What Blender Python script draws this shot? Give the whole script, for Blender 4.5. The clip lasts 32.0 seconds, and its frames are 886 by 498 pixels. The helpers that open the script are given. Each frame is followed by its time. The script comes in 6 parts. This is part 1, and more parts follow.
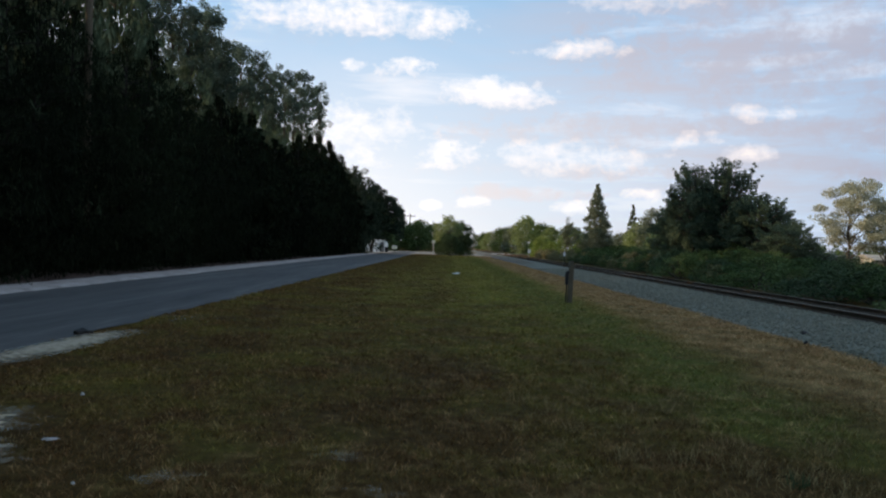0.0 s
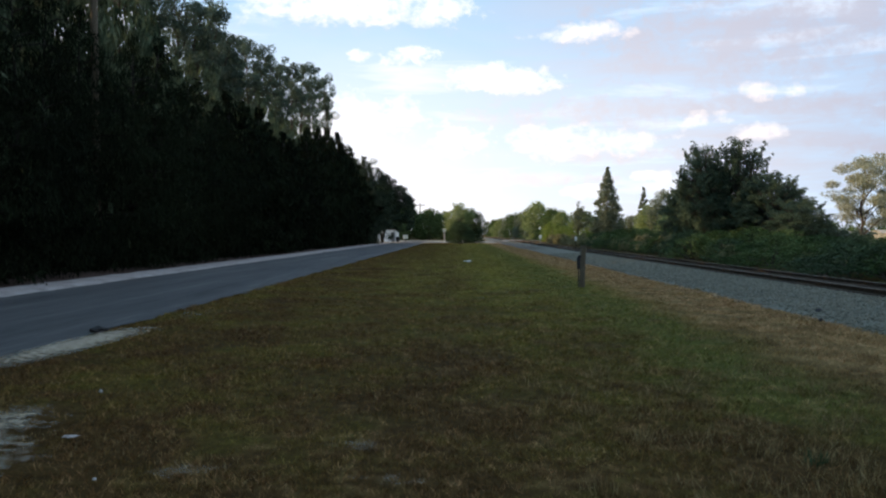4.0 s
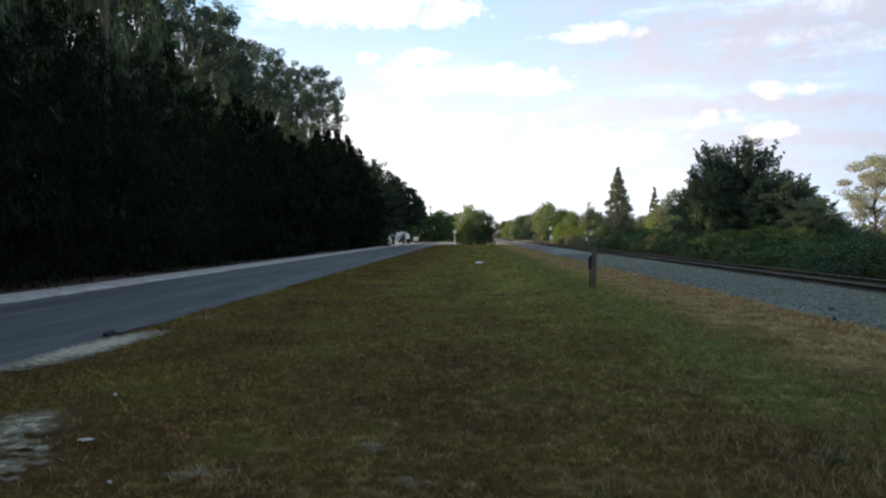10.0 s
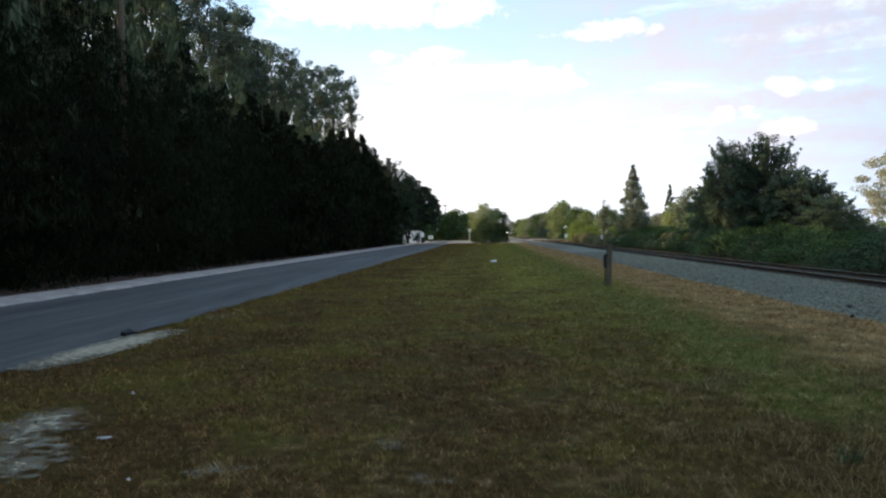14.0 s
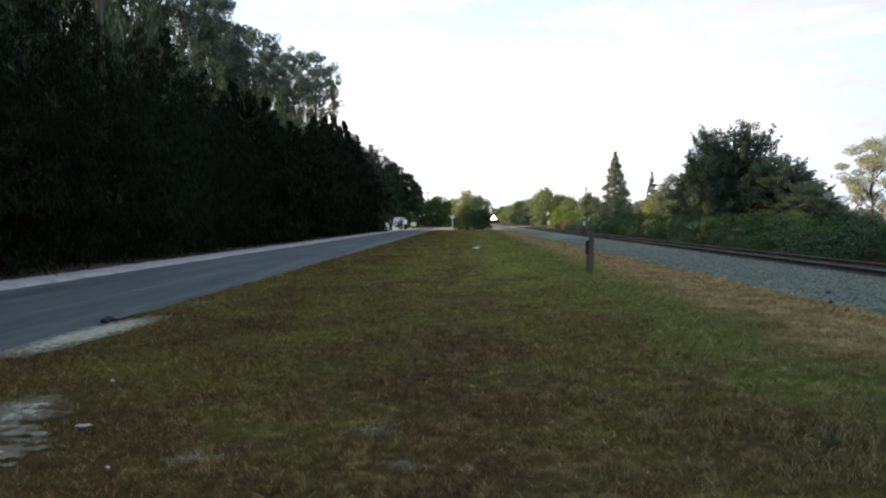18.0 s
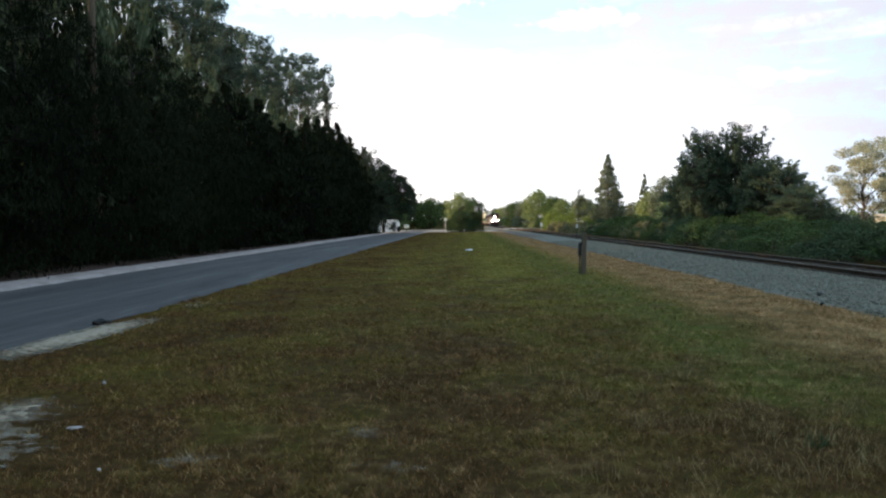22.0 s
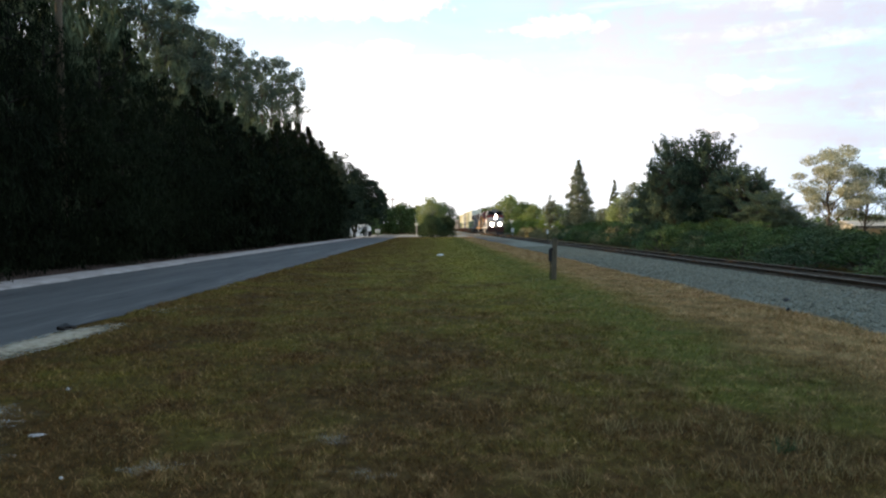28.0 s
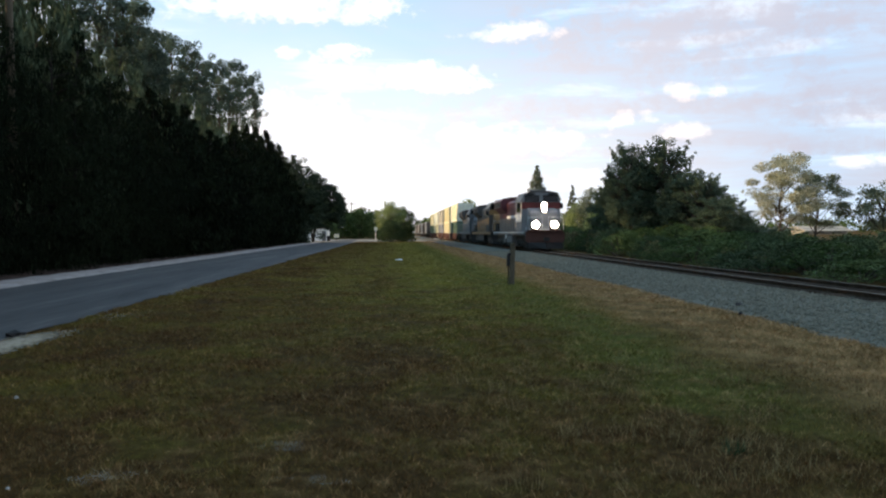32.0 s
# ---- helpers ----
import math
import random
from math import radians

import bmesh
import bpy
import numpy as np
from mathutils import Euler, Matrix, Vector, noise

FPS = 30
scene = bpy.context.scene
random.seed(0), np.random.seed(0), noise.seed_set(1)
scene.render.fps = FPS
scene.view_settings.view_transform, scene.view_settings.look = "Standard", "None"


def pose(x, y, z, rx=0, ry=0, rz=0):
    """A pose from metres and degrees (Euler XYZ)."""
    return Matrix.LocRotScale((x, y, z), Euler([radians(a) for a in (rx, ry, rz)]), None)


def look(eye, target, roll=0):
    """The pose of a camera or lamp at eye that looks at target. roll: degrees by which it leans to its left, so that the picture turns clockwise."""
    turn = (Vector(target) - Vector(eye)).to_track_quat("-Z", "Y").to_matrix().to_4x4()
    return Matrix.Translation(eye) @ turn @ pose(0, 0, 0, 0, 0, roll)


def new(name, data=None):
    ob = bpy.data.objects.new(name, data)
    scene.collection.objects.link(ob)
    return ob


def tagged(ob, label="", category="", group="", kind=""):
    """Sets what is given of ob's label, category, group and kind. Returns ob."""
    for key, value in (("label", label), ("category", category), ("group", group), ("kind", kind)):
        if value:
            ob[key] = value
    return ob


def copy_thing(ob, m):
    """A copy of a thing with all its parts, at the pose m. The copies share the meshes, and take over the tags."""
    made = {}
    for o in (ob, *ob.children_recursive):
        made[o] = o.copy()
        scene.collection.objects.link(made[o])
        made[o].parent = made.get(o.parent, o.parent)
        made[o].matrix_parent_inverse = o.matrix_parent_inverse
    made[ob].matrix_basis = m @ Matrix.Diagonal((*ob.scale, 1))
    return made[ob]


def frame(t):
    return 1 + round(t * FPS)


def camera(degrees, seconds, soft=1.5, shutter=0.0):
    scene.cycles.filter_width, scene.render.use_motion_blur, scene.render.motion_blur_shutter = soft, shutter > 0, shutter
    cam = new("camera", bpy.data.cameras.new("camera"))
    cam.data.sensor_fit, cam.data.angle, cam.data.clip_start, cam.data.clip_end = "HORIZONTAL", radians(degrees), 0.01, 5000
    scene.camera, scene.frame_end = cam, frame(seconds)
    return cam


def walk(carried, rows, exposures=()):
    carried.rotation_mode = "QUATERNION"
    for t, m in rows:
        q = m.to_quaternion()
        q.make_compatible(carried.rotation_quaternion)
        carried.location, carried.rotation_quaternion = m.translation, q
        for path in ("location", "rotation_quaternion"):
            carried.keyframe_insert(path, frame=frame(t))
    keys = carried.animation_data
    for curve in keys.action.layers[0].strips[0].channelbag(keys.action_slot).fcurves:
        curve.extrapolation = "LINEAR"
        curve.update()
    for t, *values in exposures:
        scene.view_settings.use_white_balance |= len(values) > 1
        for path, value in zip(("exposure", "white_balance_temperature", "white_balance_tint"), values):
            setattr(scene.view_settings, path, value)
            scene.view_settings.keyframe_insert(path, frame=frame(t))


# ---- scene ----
# The place: a grassy strip between a lane lined by Australian pines and a
# single railway track. +y runs along the track, x to the right, z up.
LENS = 54.0
SECONDS = 32.0
EYE_ROWS = [  # seconds, x, y, z, turn to the left, tilt up, lean
    (0, -0.011, 0.018, 1.660, 0.38, -0.23, 1.79),
    (0.5, -0.019, 0.007, 1.662, 0.78, -0.39, 1.54),
    (1, -0.014, 0.005, 1.661, 1.10, -0.47, 1.40),
    (1.5, -0.002, 0.010, 1.657, 0.40, -0.46, 1.16),
    (2, -0.018, 0.024, 1.653, 0.16, -0.97, 0.99),
    (2.5, -0.003, 0.017, 1.655, -0.03, -1.19, 0.59),
    (3, -0.010, 0.007, 1.654, 0.53, -0.78, 0.48),
    (3.5, -0.009, 0.008, 1.655, 1.08, -0.93, 0.09),
    (5.5, -0.005, 0.012, 1.655, 1.05, -1.12, -0.07),
    (6, -0.007, 0.012, 1.649, 1.05, -1.24, -0.27),
    (6.5, -0.014, 0.010, 1.647, 1.22, -0.77, -0.24),
    (7, -0.008, 0.004, 1.653, 1.27, -0.67, -0.40),
    (7.5, -0.013, 0.001, 1.657, 1.36, -0.83, -0.59),
    (8, -0.009, 0.002, 1.656, 1.41, -0.83, -0.70),
    (8.5, -0.003, 0.003, 1.653, 1.78, -0.66, -0.91),
    (9, 0.000, -0.000, 1.650, 1.71, -0.77, -0.80),
    (9.5, -0.006, 0.002, 1.649, 2.01, -0.68, -0.61),
    (10, -0.013, 0.002, 1.653, 1.81, -0.90, -0.41),
    (10.5, -0.009, 0.009, 1.653, 1.88, -1.09, -0.43),
    (11, -0.009, 0.005, 1.652, 2.25, -0.86, -0.40),
    (11.5, -0.017, 0.021, 1.651, 2.44, -0.73, -0.44),
    (12, -0.009, -0.008, 1.653, 2.55, -0.78, -0.56),
    (12.5, -0.014, -0.002, 1.656, 2.79, -0.88, -0.69),
    (13, -0.012, 0.005, 1.648, 2.90, -0.94, -0.72),
    (13.5, -0.012, -0.007, 1.652, 3.02, -0.80, -0.80),
    (14, -0.016, -0.008, 1.650, 2.78, -0.98, -0.66),
    (14.5, -0.014, 0.012, 1.646, 1.76, -1.11, -0.47),
    (16.5, -0.004, 0.007, 1.643, 1.64, -1.98, -0.44),
    (17, -0.006, 0.010, 1.642, 1.40, -2.03, -0.47),
    (17.5, -0.011, 0.010, 1.647, 1.73, -2.00, -0.56),
    (18, -0.006, 0.010, 1.646, 1.66, -1.86, -0.64),
    (18.5, -0.011, 0.007, 1.646, 1.73, -1.95, -0.72),
    (19, -0.009, 0.001, 1.645, 1.39, -2.03, -0.67),
    (19.5, -0.006, 0.016, 1.636, 1.12, -2.10, -0.62),
    (20, 0.003, 0.006, 1.639, 0.99, -2.26, -0.64),
    (20.5, 0.001, 0.006, 1.645, 0.85, -2.28, -0.39),
    (21, -0.004, 0.013, 1.639, 1.11, -1.95, -0.58),
    (21.5, 0.001, 0.006, 1.641, 1.03, -1.85, -0.57),
    (22, 0.003, -0.005, 1.644, 1.20, -1.72, -0.63),
    (22.5, -0.001, 0.007, 1.645, 1.21, -1.55, -0.49),
    (23, -0.003, 0.010, 1.644, 0.87, -1.65, -0.39),
    (23.5, 0.000, 0.009, 1.643, 0.38, -1.76, -0.29),
    (24, -0.004, 0.023, 1.642, 0.47, -1.63, -0.17),
    (24.5, 0.003, 0.009, 1.641, 0.45, -1.29, -0.34),
    (26.5, -0.003, 0.016, 1.645, 0.31, -1.42, -0.20),
    (27, -0.003, 0.030, 1.640, -0.17, -1.37, -0.27),
    (27.5, 0.003, 0.025, 1.637, -0.47, -1.45, -0.29),
    (28, 0.010, 0.025, 1.644, -0.70, -1.41, -0.39),
    (28.5, 0.016, 0.016, 1.640, -0.63, -1.40, -0.44),
    (29, 0.012, 0.033, 1.639, -1.08, -1.65, -0.35),
    (29.5, 0.009, 0.031, 1.637, -1.25, -1.72, -0.41),
    (30, 0.015, 0.037, 1.636, -1.52, -1.46, -0.23),
    (30.5, 0.018, 0.041, 1.640, -2.10, -1.51, -0.35),
    (31, 0.011, -0.003, 1.646, -2.67, -1.58, -0.10),
    (31.5, 0.009, -0.041, 1.654, -2.89, -1.44, -0.43),
    (32, 0.036, 0.008, 1.652, -3.38, -1.12, -0.31),
]


def eye_pose(x, y, z, turn, tilt, lean):
    ahead = Vector((-math.sin(radians(turn)) * math.cos(radians(tilt)),
                    math.cos(radians(turn)) * math.cos(radians(tilt)), math.sin(radians(tilt))))
    return look((x, y, z), Vector((x, y, z)) + ahead, lean)


cam = camera(LENS, SECONDS, soft=2.25)
TINT = 17.0
EXPOSURES = [(t, e, warm, TINT) for t, e, warm in (
    (0.0, 0.02, 7850.0), (2.0, 0.16, 7900.0), (3.0, 0.20, 7900.0), (6.0, 0.50, 8000.0), (10.0, 0.48, 8000.0), (14.0, 0.58, 8100.0), (17.0, 0.80, 8300.0),
    (19.0, 0.86, 8400.0), (24.0, 0.72, 8500.0), (30.0, 0.74, 8500.0), (31.2, 0.72, 8500.0), (32.0, 0.42, 8300.0))]
walk(cam, [(r[0], eye_pose(*r[1:])) for r in EYE_ROWS], EXPOSURES)

# ---------------------------------------------------------------- light
SUN_EL, SUN_AZ = 16.0, -85.0        # degrees; azimuth from +y, positive to +x


def sky_world():
    w = bpy.data.worlds.new("evening_sky")
    scene.world = w
    w.use_nodes = True
    nt = w.node_tree
    nt.nodes.clear()
    N, L = nt.nodes, nt.links

    def mth(op, a, b=None, c=None, clamp=False):
        n = N.new("ShaderNodeMath")
        n.operation = op
        n.use_clamp = clamp
        for k, v in enumerate((a, b, c)):
            if v is None:
                continue
            if isinstance(v, (int, float)):
                n.inputs[k].default_value = v
            else:
                L.new(v, n.inputs[k])
        return n.outputs[0]

    def mixc(f, a, b):
        n = N.new("ShaderNodeMix")
        n.data_type = "RGBA"
        for s, v in ((n.inputs[0], f), (n.inputs[6], a), (n.inputs[7], b)):
            if isinstance(v, (int, float)):
                s.default_value = v
            elif isinstance(v, tuple):
                s.default_value = (*v, 1)
            else:
                L.new(v, s)
        return n.outputs[2]

    sky = N.new("ShaderNodeTexSky")
    sky.sky_type = "NISHITA"
    sky.sun_disc = False
    sky.sun_elevation, sky.sun_rotation = radians(SUN_EL), radians(SUN_AZ)
    sky.air_density, sky.dust_density, sky.ozone_density = 1.0, 0.4, 3.0
    co = N.new("ShaderNodeTexCoord")
    sep = N.new("ShaderNodeSeparateXYZ")
    L.new(co.outputs["Generated"], sep.inputs[0])
    sx, sy, sz = sep.outputs
    az = mth("MULTIPLY", mth("ARCTAN2", sx, sy), 57.2958)
    el = mth("MULTIPLY", mth("ARCSINE", sz), 57.2958)
    comb = N.new("ShaderNodeCombineXYZ")
    L.new(mth("MULTIPLY", az, 0.10), comb.inputs[0])
    L.new(mth("MULTIPLY", el, 0.24), comb.inputs[1])

    iso = N.new("ShaderNodeCombineXYZ")
    L.new(mth("MULTIPLY", az, 0.19), iso.inputs[0])
    L.new(mth("MULTIPLY", el, 0.25), iso.inputs[1])

    def noise_tex(scale, detail, rough, dist=0.0, z=0.0, space=comb):
        n = N.new("ShaderNodeTexNoise")
        m = N.new("ShaderNodeVectorMath")
        m.operation = "ADD"
        m.inputs[1].default_value = (z, z * 0.7, z)
        L.new(space.outputs[0], m.inputs[0])
        L.new(m.outputs[0], n.inputs["Vector"])
        n.inputs["Scale"].default_value = scale
        n.inputs["Detail"].default_value = detail
        n.inputs["Roughness"].default_value = rough
        n.inputs["Distortion"].default_value = dist
        return n.outputs[0]

    # billows: the directions are shifted by noise, so that clouds get ragged outlines
    w1, w2 = noise_tex(0.9, 5, 0.6, 0.0, 21.0), noise_tex(1.0, 5, 0.6, 0.0, 33.0)
    az_w = mth("ADD", az, mth("MULTIPLY", mth("SUBTRACT", w1, 0.5), 5.0))
    el_w = mth("ADD", el, mth("MULTIPLY", mth("SUBTRACT", w2, 0.5), 2.2))
    n_big = noise_tex(0.55, 6, 0.55, 0.4, 3.1)
    n_mid = noise_tex(1.7, 7, 0.6, 0.3, 9.4, iso)
    n_fine = noise_tex(5.0, 8, 0.62, 0.2, 5.7, iso)
    rag = mth("ADD", mth("MULTIPLY", mth("SUBTRACT", n_mid, 0.5), 4.6), mth("MULTIPLY", mth("SUBTRACT", n_fine, 0.5), 4.6))

    def puff(a, e, wa, we, soft=0.7, ragged=1.0, spread=3.0):
        da = mth("DIVIDE", mth("SUBTRACT", az_w, a), wa)
        de = mth("DIVIDE", mth("SUBTRACT", el_w, e), we)
        r2 = mth("ADD", mth("MULTIPLY", da, da), mth("MULTIPLY", de, de))
        v = mth("ADD", mth("SUBTRACT", 1.0, r2), mth("MULTIPLY", rag, ragged))
        return mth("SMOOTH_MIN", mth("MAXIMUM", mth("DIVIDE", v, soft * spread), 0.0), 1.0, 0.4, clamp=True)

    def most(vals):
        out = vals[0]
        for v in vals[1:]:
            out = mth("MAXIMUM", out, v)
        return out

    base = mixc(0.82, sky.outputs[0], BLUE)
    # thin high veil, thicker towards the horizon
    veil = mth("ADD", mth("MULTIPLY", mth("SUBTRACT", n_big, 0.40), 2.2), mth("SUBTRACT", 0.42, mth("MULTIPLY", el, 0.03)), clamp=True)
    col = mixc(mth("MULTIPLY", veil, 0.22), base, VEIL)
    # a lavender sheet over the side away from the sun
    col = mixc(mth("MULTIPLY", mth("MULTIPLY_ADD", az, 0.07, -0.2, clamp=True), 0.32), col, LAVENDER)
    # broad lavender-grey cloud masses
    streak = N.new("ShaderNodeCombineXYZ")
    L.new(mth("MULTIPLY", az, 0.055), streak.inputs[0])
    L.new(mth("MULTIPLY", el, 0.42), streak.inputs[1])
    sn = N.new("ShaderNodeTexNoise")
    sn.inputs["Scale"].default_value, sn.inputs["Detail"].default_value, sn.inputs["Roughness"].default_value = 1.3, 7, 0.58
    sn.inputs["Distortion"].default_value = 0.35
    L.new(streak.outputs[0], sn.inputs["Vector"])
    lay = mth("MULTIPLY", mth("SUBTRACT", sn.outputs[0], 0.43), 5.0, clamp=True)
    lay = mth("MULTIPLY", lay, mth("MULTIPLY_ADD", az, 0.07, 0.1, clamp=True))
    col = mixc(mth("MULTIPLY", lay, 0.75), col, GREY_CLOUD)
    lit = mth("MULTIPLY", mth("SUBTRACT", 0.46, sn.outputs[0]), 5.0, clamp=True)
    col = mixc(mth("MULTIPLY", lit, 0.28), col, WHITE_CLOUD)
    grey = most([puff(a, e, wa, we, 1.0, 0.75, 1.3) for a, e, wa, we in (
        (20, 12.2, 13, 3.6), (24, 16, 14, 2.4), (8, 7.7, 9, 1.1), (19, 7.9, 8, 0.9), (30, 7.4, 9, 1.4), (9.2, 5.0, 2.2, 0.55),
        (15, 5.0, 4, 0.5), (26, 5.2, 6, 0.8), (5, 3.6, 6, 0.45), (45, 12, 14, 4))])
    col = mixc(mth("MULTIPLY", grey, 0.85), col, GREY_CLOUD)
    # bright sunlit clouds over their own grey undersides
    under = most([puff(-7, 13.6, 7.5, 1.2, 1.0, 0.9), puff(-3.0, 10.8, 2.4, 0.7, 1.0), puff(3.6, 9.5, 3.6, 0.8, 0.9, 0.9), puff(8, 12.2, 3.6, 0.5, 1.0, 0.9),
                  puff(1, 5.2, 4.5, 0.7, 1.2), puff(7, 5.2, 5.5, 0.8, 1.3), puff(15.5, 6.6, 1.6, 0.4, 1.0, 0.8), puff(18.8, 5.7, 1.9, 0.4, 1.0, 0.8), puff(20, 8.1, 2.2, 0.5, 1.0, 0.9)])
    col = mixc(mth("MULTIPLY", under, 0.45), col, GREY_CLOUD)
    white = most([puff(-7, 14.6, 8.0, 1.5, 0.8, 0.8), puff(-3.2, 11.3, 2.2, 0.8, 0.9), puff(3.2, 10.1, 3.4, 1.0, 0.8, 0.7),
                  puff(7.6, 12.7, 3.4, 0.55, 0.9, 0.7), puff(-6.5, 7.2, 4.8, 1.9, 1.3), puff(0.2, 6.0, 3.0, 0.9, 1.0),
                  puff(7, 6.0, 5.5, 1.1, 1.3, 0.9), puff(-6.2, 11.3, 1.0, 0.4, 1.0), puff(15.2, 7.1, 0.9, 0.55, 1.3, 1.0),
                  puff(16.6, 7.2, 0.65, 0.45, 1.3, 1.0), puff(18.6, 6.2, 1.6, 0.55, 1.3, 0.9), puff(19.3, 8.7, 1.4, 0.6, 1.3, 0.9),
                  puff(21.4, 8.8, 0.7, 0.5, 1.3, 0.9), puff(-1.6, 2.7, 0.9, 0.45, 0.9, 0.6), puff(1.2, 2.9, 1.3, 0.45, 0.9, 0.7),
                  puff(12.6, 3.6, 1.7, 0.5, 0.9, 0.7), puff(8.2, 2.8, 1.6, 0.5, 1.0, 0.7), puff(12, 15.6, 4.5, 1.0, 1.5, 0.9),
                  puff(-26, 12, 9, 3, 1.0), puff(-48, 20, 12, 5, 1.0), puff(29, 4.2, 2.4, 0.6, 1.1, 0.7)])
    col = mixc(mth("MULTIPLY", white, 0.85), col, WHITE_CLOUD)
    # whitening haze just over the horizon, towards the sun's side
    haze = mth("MULTIPLY", mth("POWER", 2.718, mth("MULTIPLY", mth("MULTIPLY", el, el), -0.0075)), 0.66)
    side = mth("SUBTRACT", 0.74, mth("MULTIPLY", az, 0.028), clamp=True)
    col = mixc(mth("MULTIPLY", haze, side), col, HAZE)
    bg = N.new("ShaderNodeBackground")
    bg.inputs[1].default_value = SKY
    L.new(col, bg.inputs[0])
    out = N.new("ShaderNodeOutputWorld")
    L.new(bg.outputs[0], out.inputs[0])


SKY = 0.13
LAVENDER = (5.05, 5.6, 7.2)
BLUE = (1.5, 4.42, 8.05)
VEIL, GREY_CLOUD, WHITE_CLOUD, HAZE = (6.0, 6.8, 8.2), (3.2, 3.8, 5.25), (10.8, 10.8, 11.1), (9.9, 10.0, 10.2)
sky_world()
sun = new("sun", bpy.data.lights.new("sun", "SUN"))
sun.data.energy, sun.data.angle, sun.data.color = 5.0, radians(0.6), (1.0, 0.85, 0.62)
sun.matrix_world = look((math.sin(radians(SUN_AZ)) * math.cos(radians(SUN_EL)) * 100,
                         math.cos(radians(SUN_AZ)) * math.cos(radians(SUN_EL)) * 100,
                         math.sin(radians(SUN_EL)) * 100), (0, 0, 0))

# ---------------------------------------------------------------- materials
MATS = {}


def material(name, colors, scale=4.0, rough=0.8, metal=0.0, bump=0.0, bump_scale=None, island=0.0, objvar=0.0,
             detail=6, stretch=(1, 1, 1), translucent=0.0, spec=0.35, fine=None, emit=0.0):
    """A procedural surface: colour ramp over two scales of noise, relief, per-piece variation."""
    m = bpy.data.materials.new(name)
    m.use_nodes = True
    nt = m.node_tree
    N, L = nt.nodes, nt.links
    p = N["Principled BSDF"]
    tc = N.new("ShaderNodeTexCoord")
    mp = N.new("ShaderNodeMapping")
    mp.inputs["Scale"].default_value = stretch
    L.new(tc.outputs["Object"], mp.inputs[0])
    a = N.new("ShaderNodeTexNoise")
    a.inputs["Scale"].default_value, a.inputs["Detail"].default_value = scale, detail
    b = N.new("ShaderNodeTexNoise")
    b.inputs["Scale"].default_value, b.inputs["Detail"].default_value = fine or scale * 11, 4
    for n in (a, b):
        L.new(mp.outputs[0], n.inputs["Vector"])
    s = N.new("ShaderNodeMath")
    s.operation = "MULTIPLY_ADD"
    s.inputs[1].default_value = 0.45
    L.new(b.outputs[0], s.inputs[0])
    h = N.new("ShaderNodeMath")
    h.operation = "MULTIPLY"
    h.inputs[1].default_value = 0.55
    L.new(a.outputs[0], h.inputs[0])
    L.new(h.outputs[0], s.inputs[2])
    val = s.outputs[0]
    for amount, node, sock in ((island, "ShaderNodeNewGeometry", "Random Per Island"), (objvar, "ShaderNodeObjectInfo", "Random")):
        if amount:
            g = N.new(node)
            c = N.new("ShaderNodeMath")
            c.operation = "MULTIPLY_ADD"
            c.inputs[1].default_value = amount
            L.new(g.outputs[sock], c.inputs[0])
            d = N.new("ShaderNodeMath")
            d.operation = "SUBTRACT"
            d.inputs[1].default_value = amount * 0.5
            L.new(val, d.inputs[0])
            L.new(d.outputs[0], c.inputs[2])
            val = c.outputs[0]
    r = N.new("ShaderNodeValToRGB")
    L.new(val, r.inputs[0])
    e = r.color_ramp.elements
    span = [0.34 + 0.32 * k / max(1, len(colors) - 1) for k in range(len(colors))]
    e[0].position, e[0].color = span[0], (*colors[0], 1)
    e[1].position, e[1].color = span[-1], (*colors[-1], 1)
    for k in range(1, len(colors) - 1):
        q = e.new(span[k])
        q.color = (*colors[k], 1)
    L.new(r.outputs[0], p.inputs["Base Color"])
    p.inputs["Roughness"].default_value, p.inputs["Metallic"].default_value = rough, metal
    p.inputs["Specular IOR Level"].default_value = spec
    if bump:
        u = N.new("ShaderNodeBump")
        u.inputs["Strength"].default_value, u.inputs["Distance"].default_value = bump, 0.03
        if bump_scale:
            t = N.new("ShaderNodeTexNoise")
            t.inputs["Scale"].default_value, t.inputs["Detail"].default_value = bump_scale, 5
            L.new(mp.outputs[0], t.inputs["Vector"])
            L.new(t.outputs[0], u.inputs["Height"])
        else:
            L.new(s.outputs[0], u.inputs["Height"])
        L.new(u.outputs[0], p.inputs["Normal"])
    if translucent:
        tr = N.new("ShaderNodeBsdfTranslucent")
        L.new(r.outputs[0], tr.inputs[0])
        mx = N.new("ShaderNodeMixShader")
        mx.inputs[0].default_value = translucent
        L.new(p.outputs[0], mx.inputs[1])
        L.new(tr.outputs[0], mx.inputs[2])
        L.new(mx.outputs[0], N["Material Output"].inputs[0])
    if emit:
        L.new(r.outputs[0], p.inputs["Emission Color"])
        p.inputs["Emission Strength"].default_value = emit
    MATS[name] = m
    return m


def paint(name, c, rough=0.5, metal=0.0, wear=0.25):
    k = 1 - wear
    return material(name, [(c[0] * k, c[1] * k, c[2] * k), c, (min(1, c[0] * 1.1), min(1, c[1] * 1.1), min(1, c[2] * 1.1))],
                    scale=1.3, rough=rough, metal=metal, bump=0.05, fine=14)


def glass(name, tint=(0.02, 0.03, 0.03)):
    m = bpy.data.materials.new(name)
    m.use_nodes = True
    p = m.node_tree.nodes["Principled BSDF"]
    p.inputs["Base Color"].default_value = (*tint, 1)
    p.inputs["Roughness"].default_value = 0.08
    p.inputs["Specular IOR Level"].default_value = 0.3
    return m


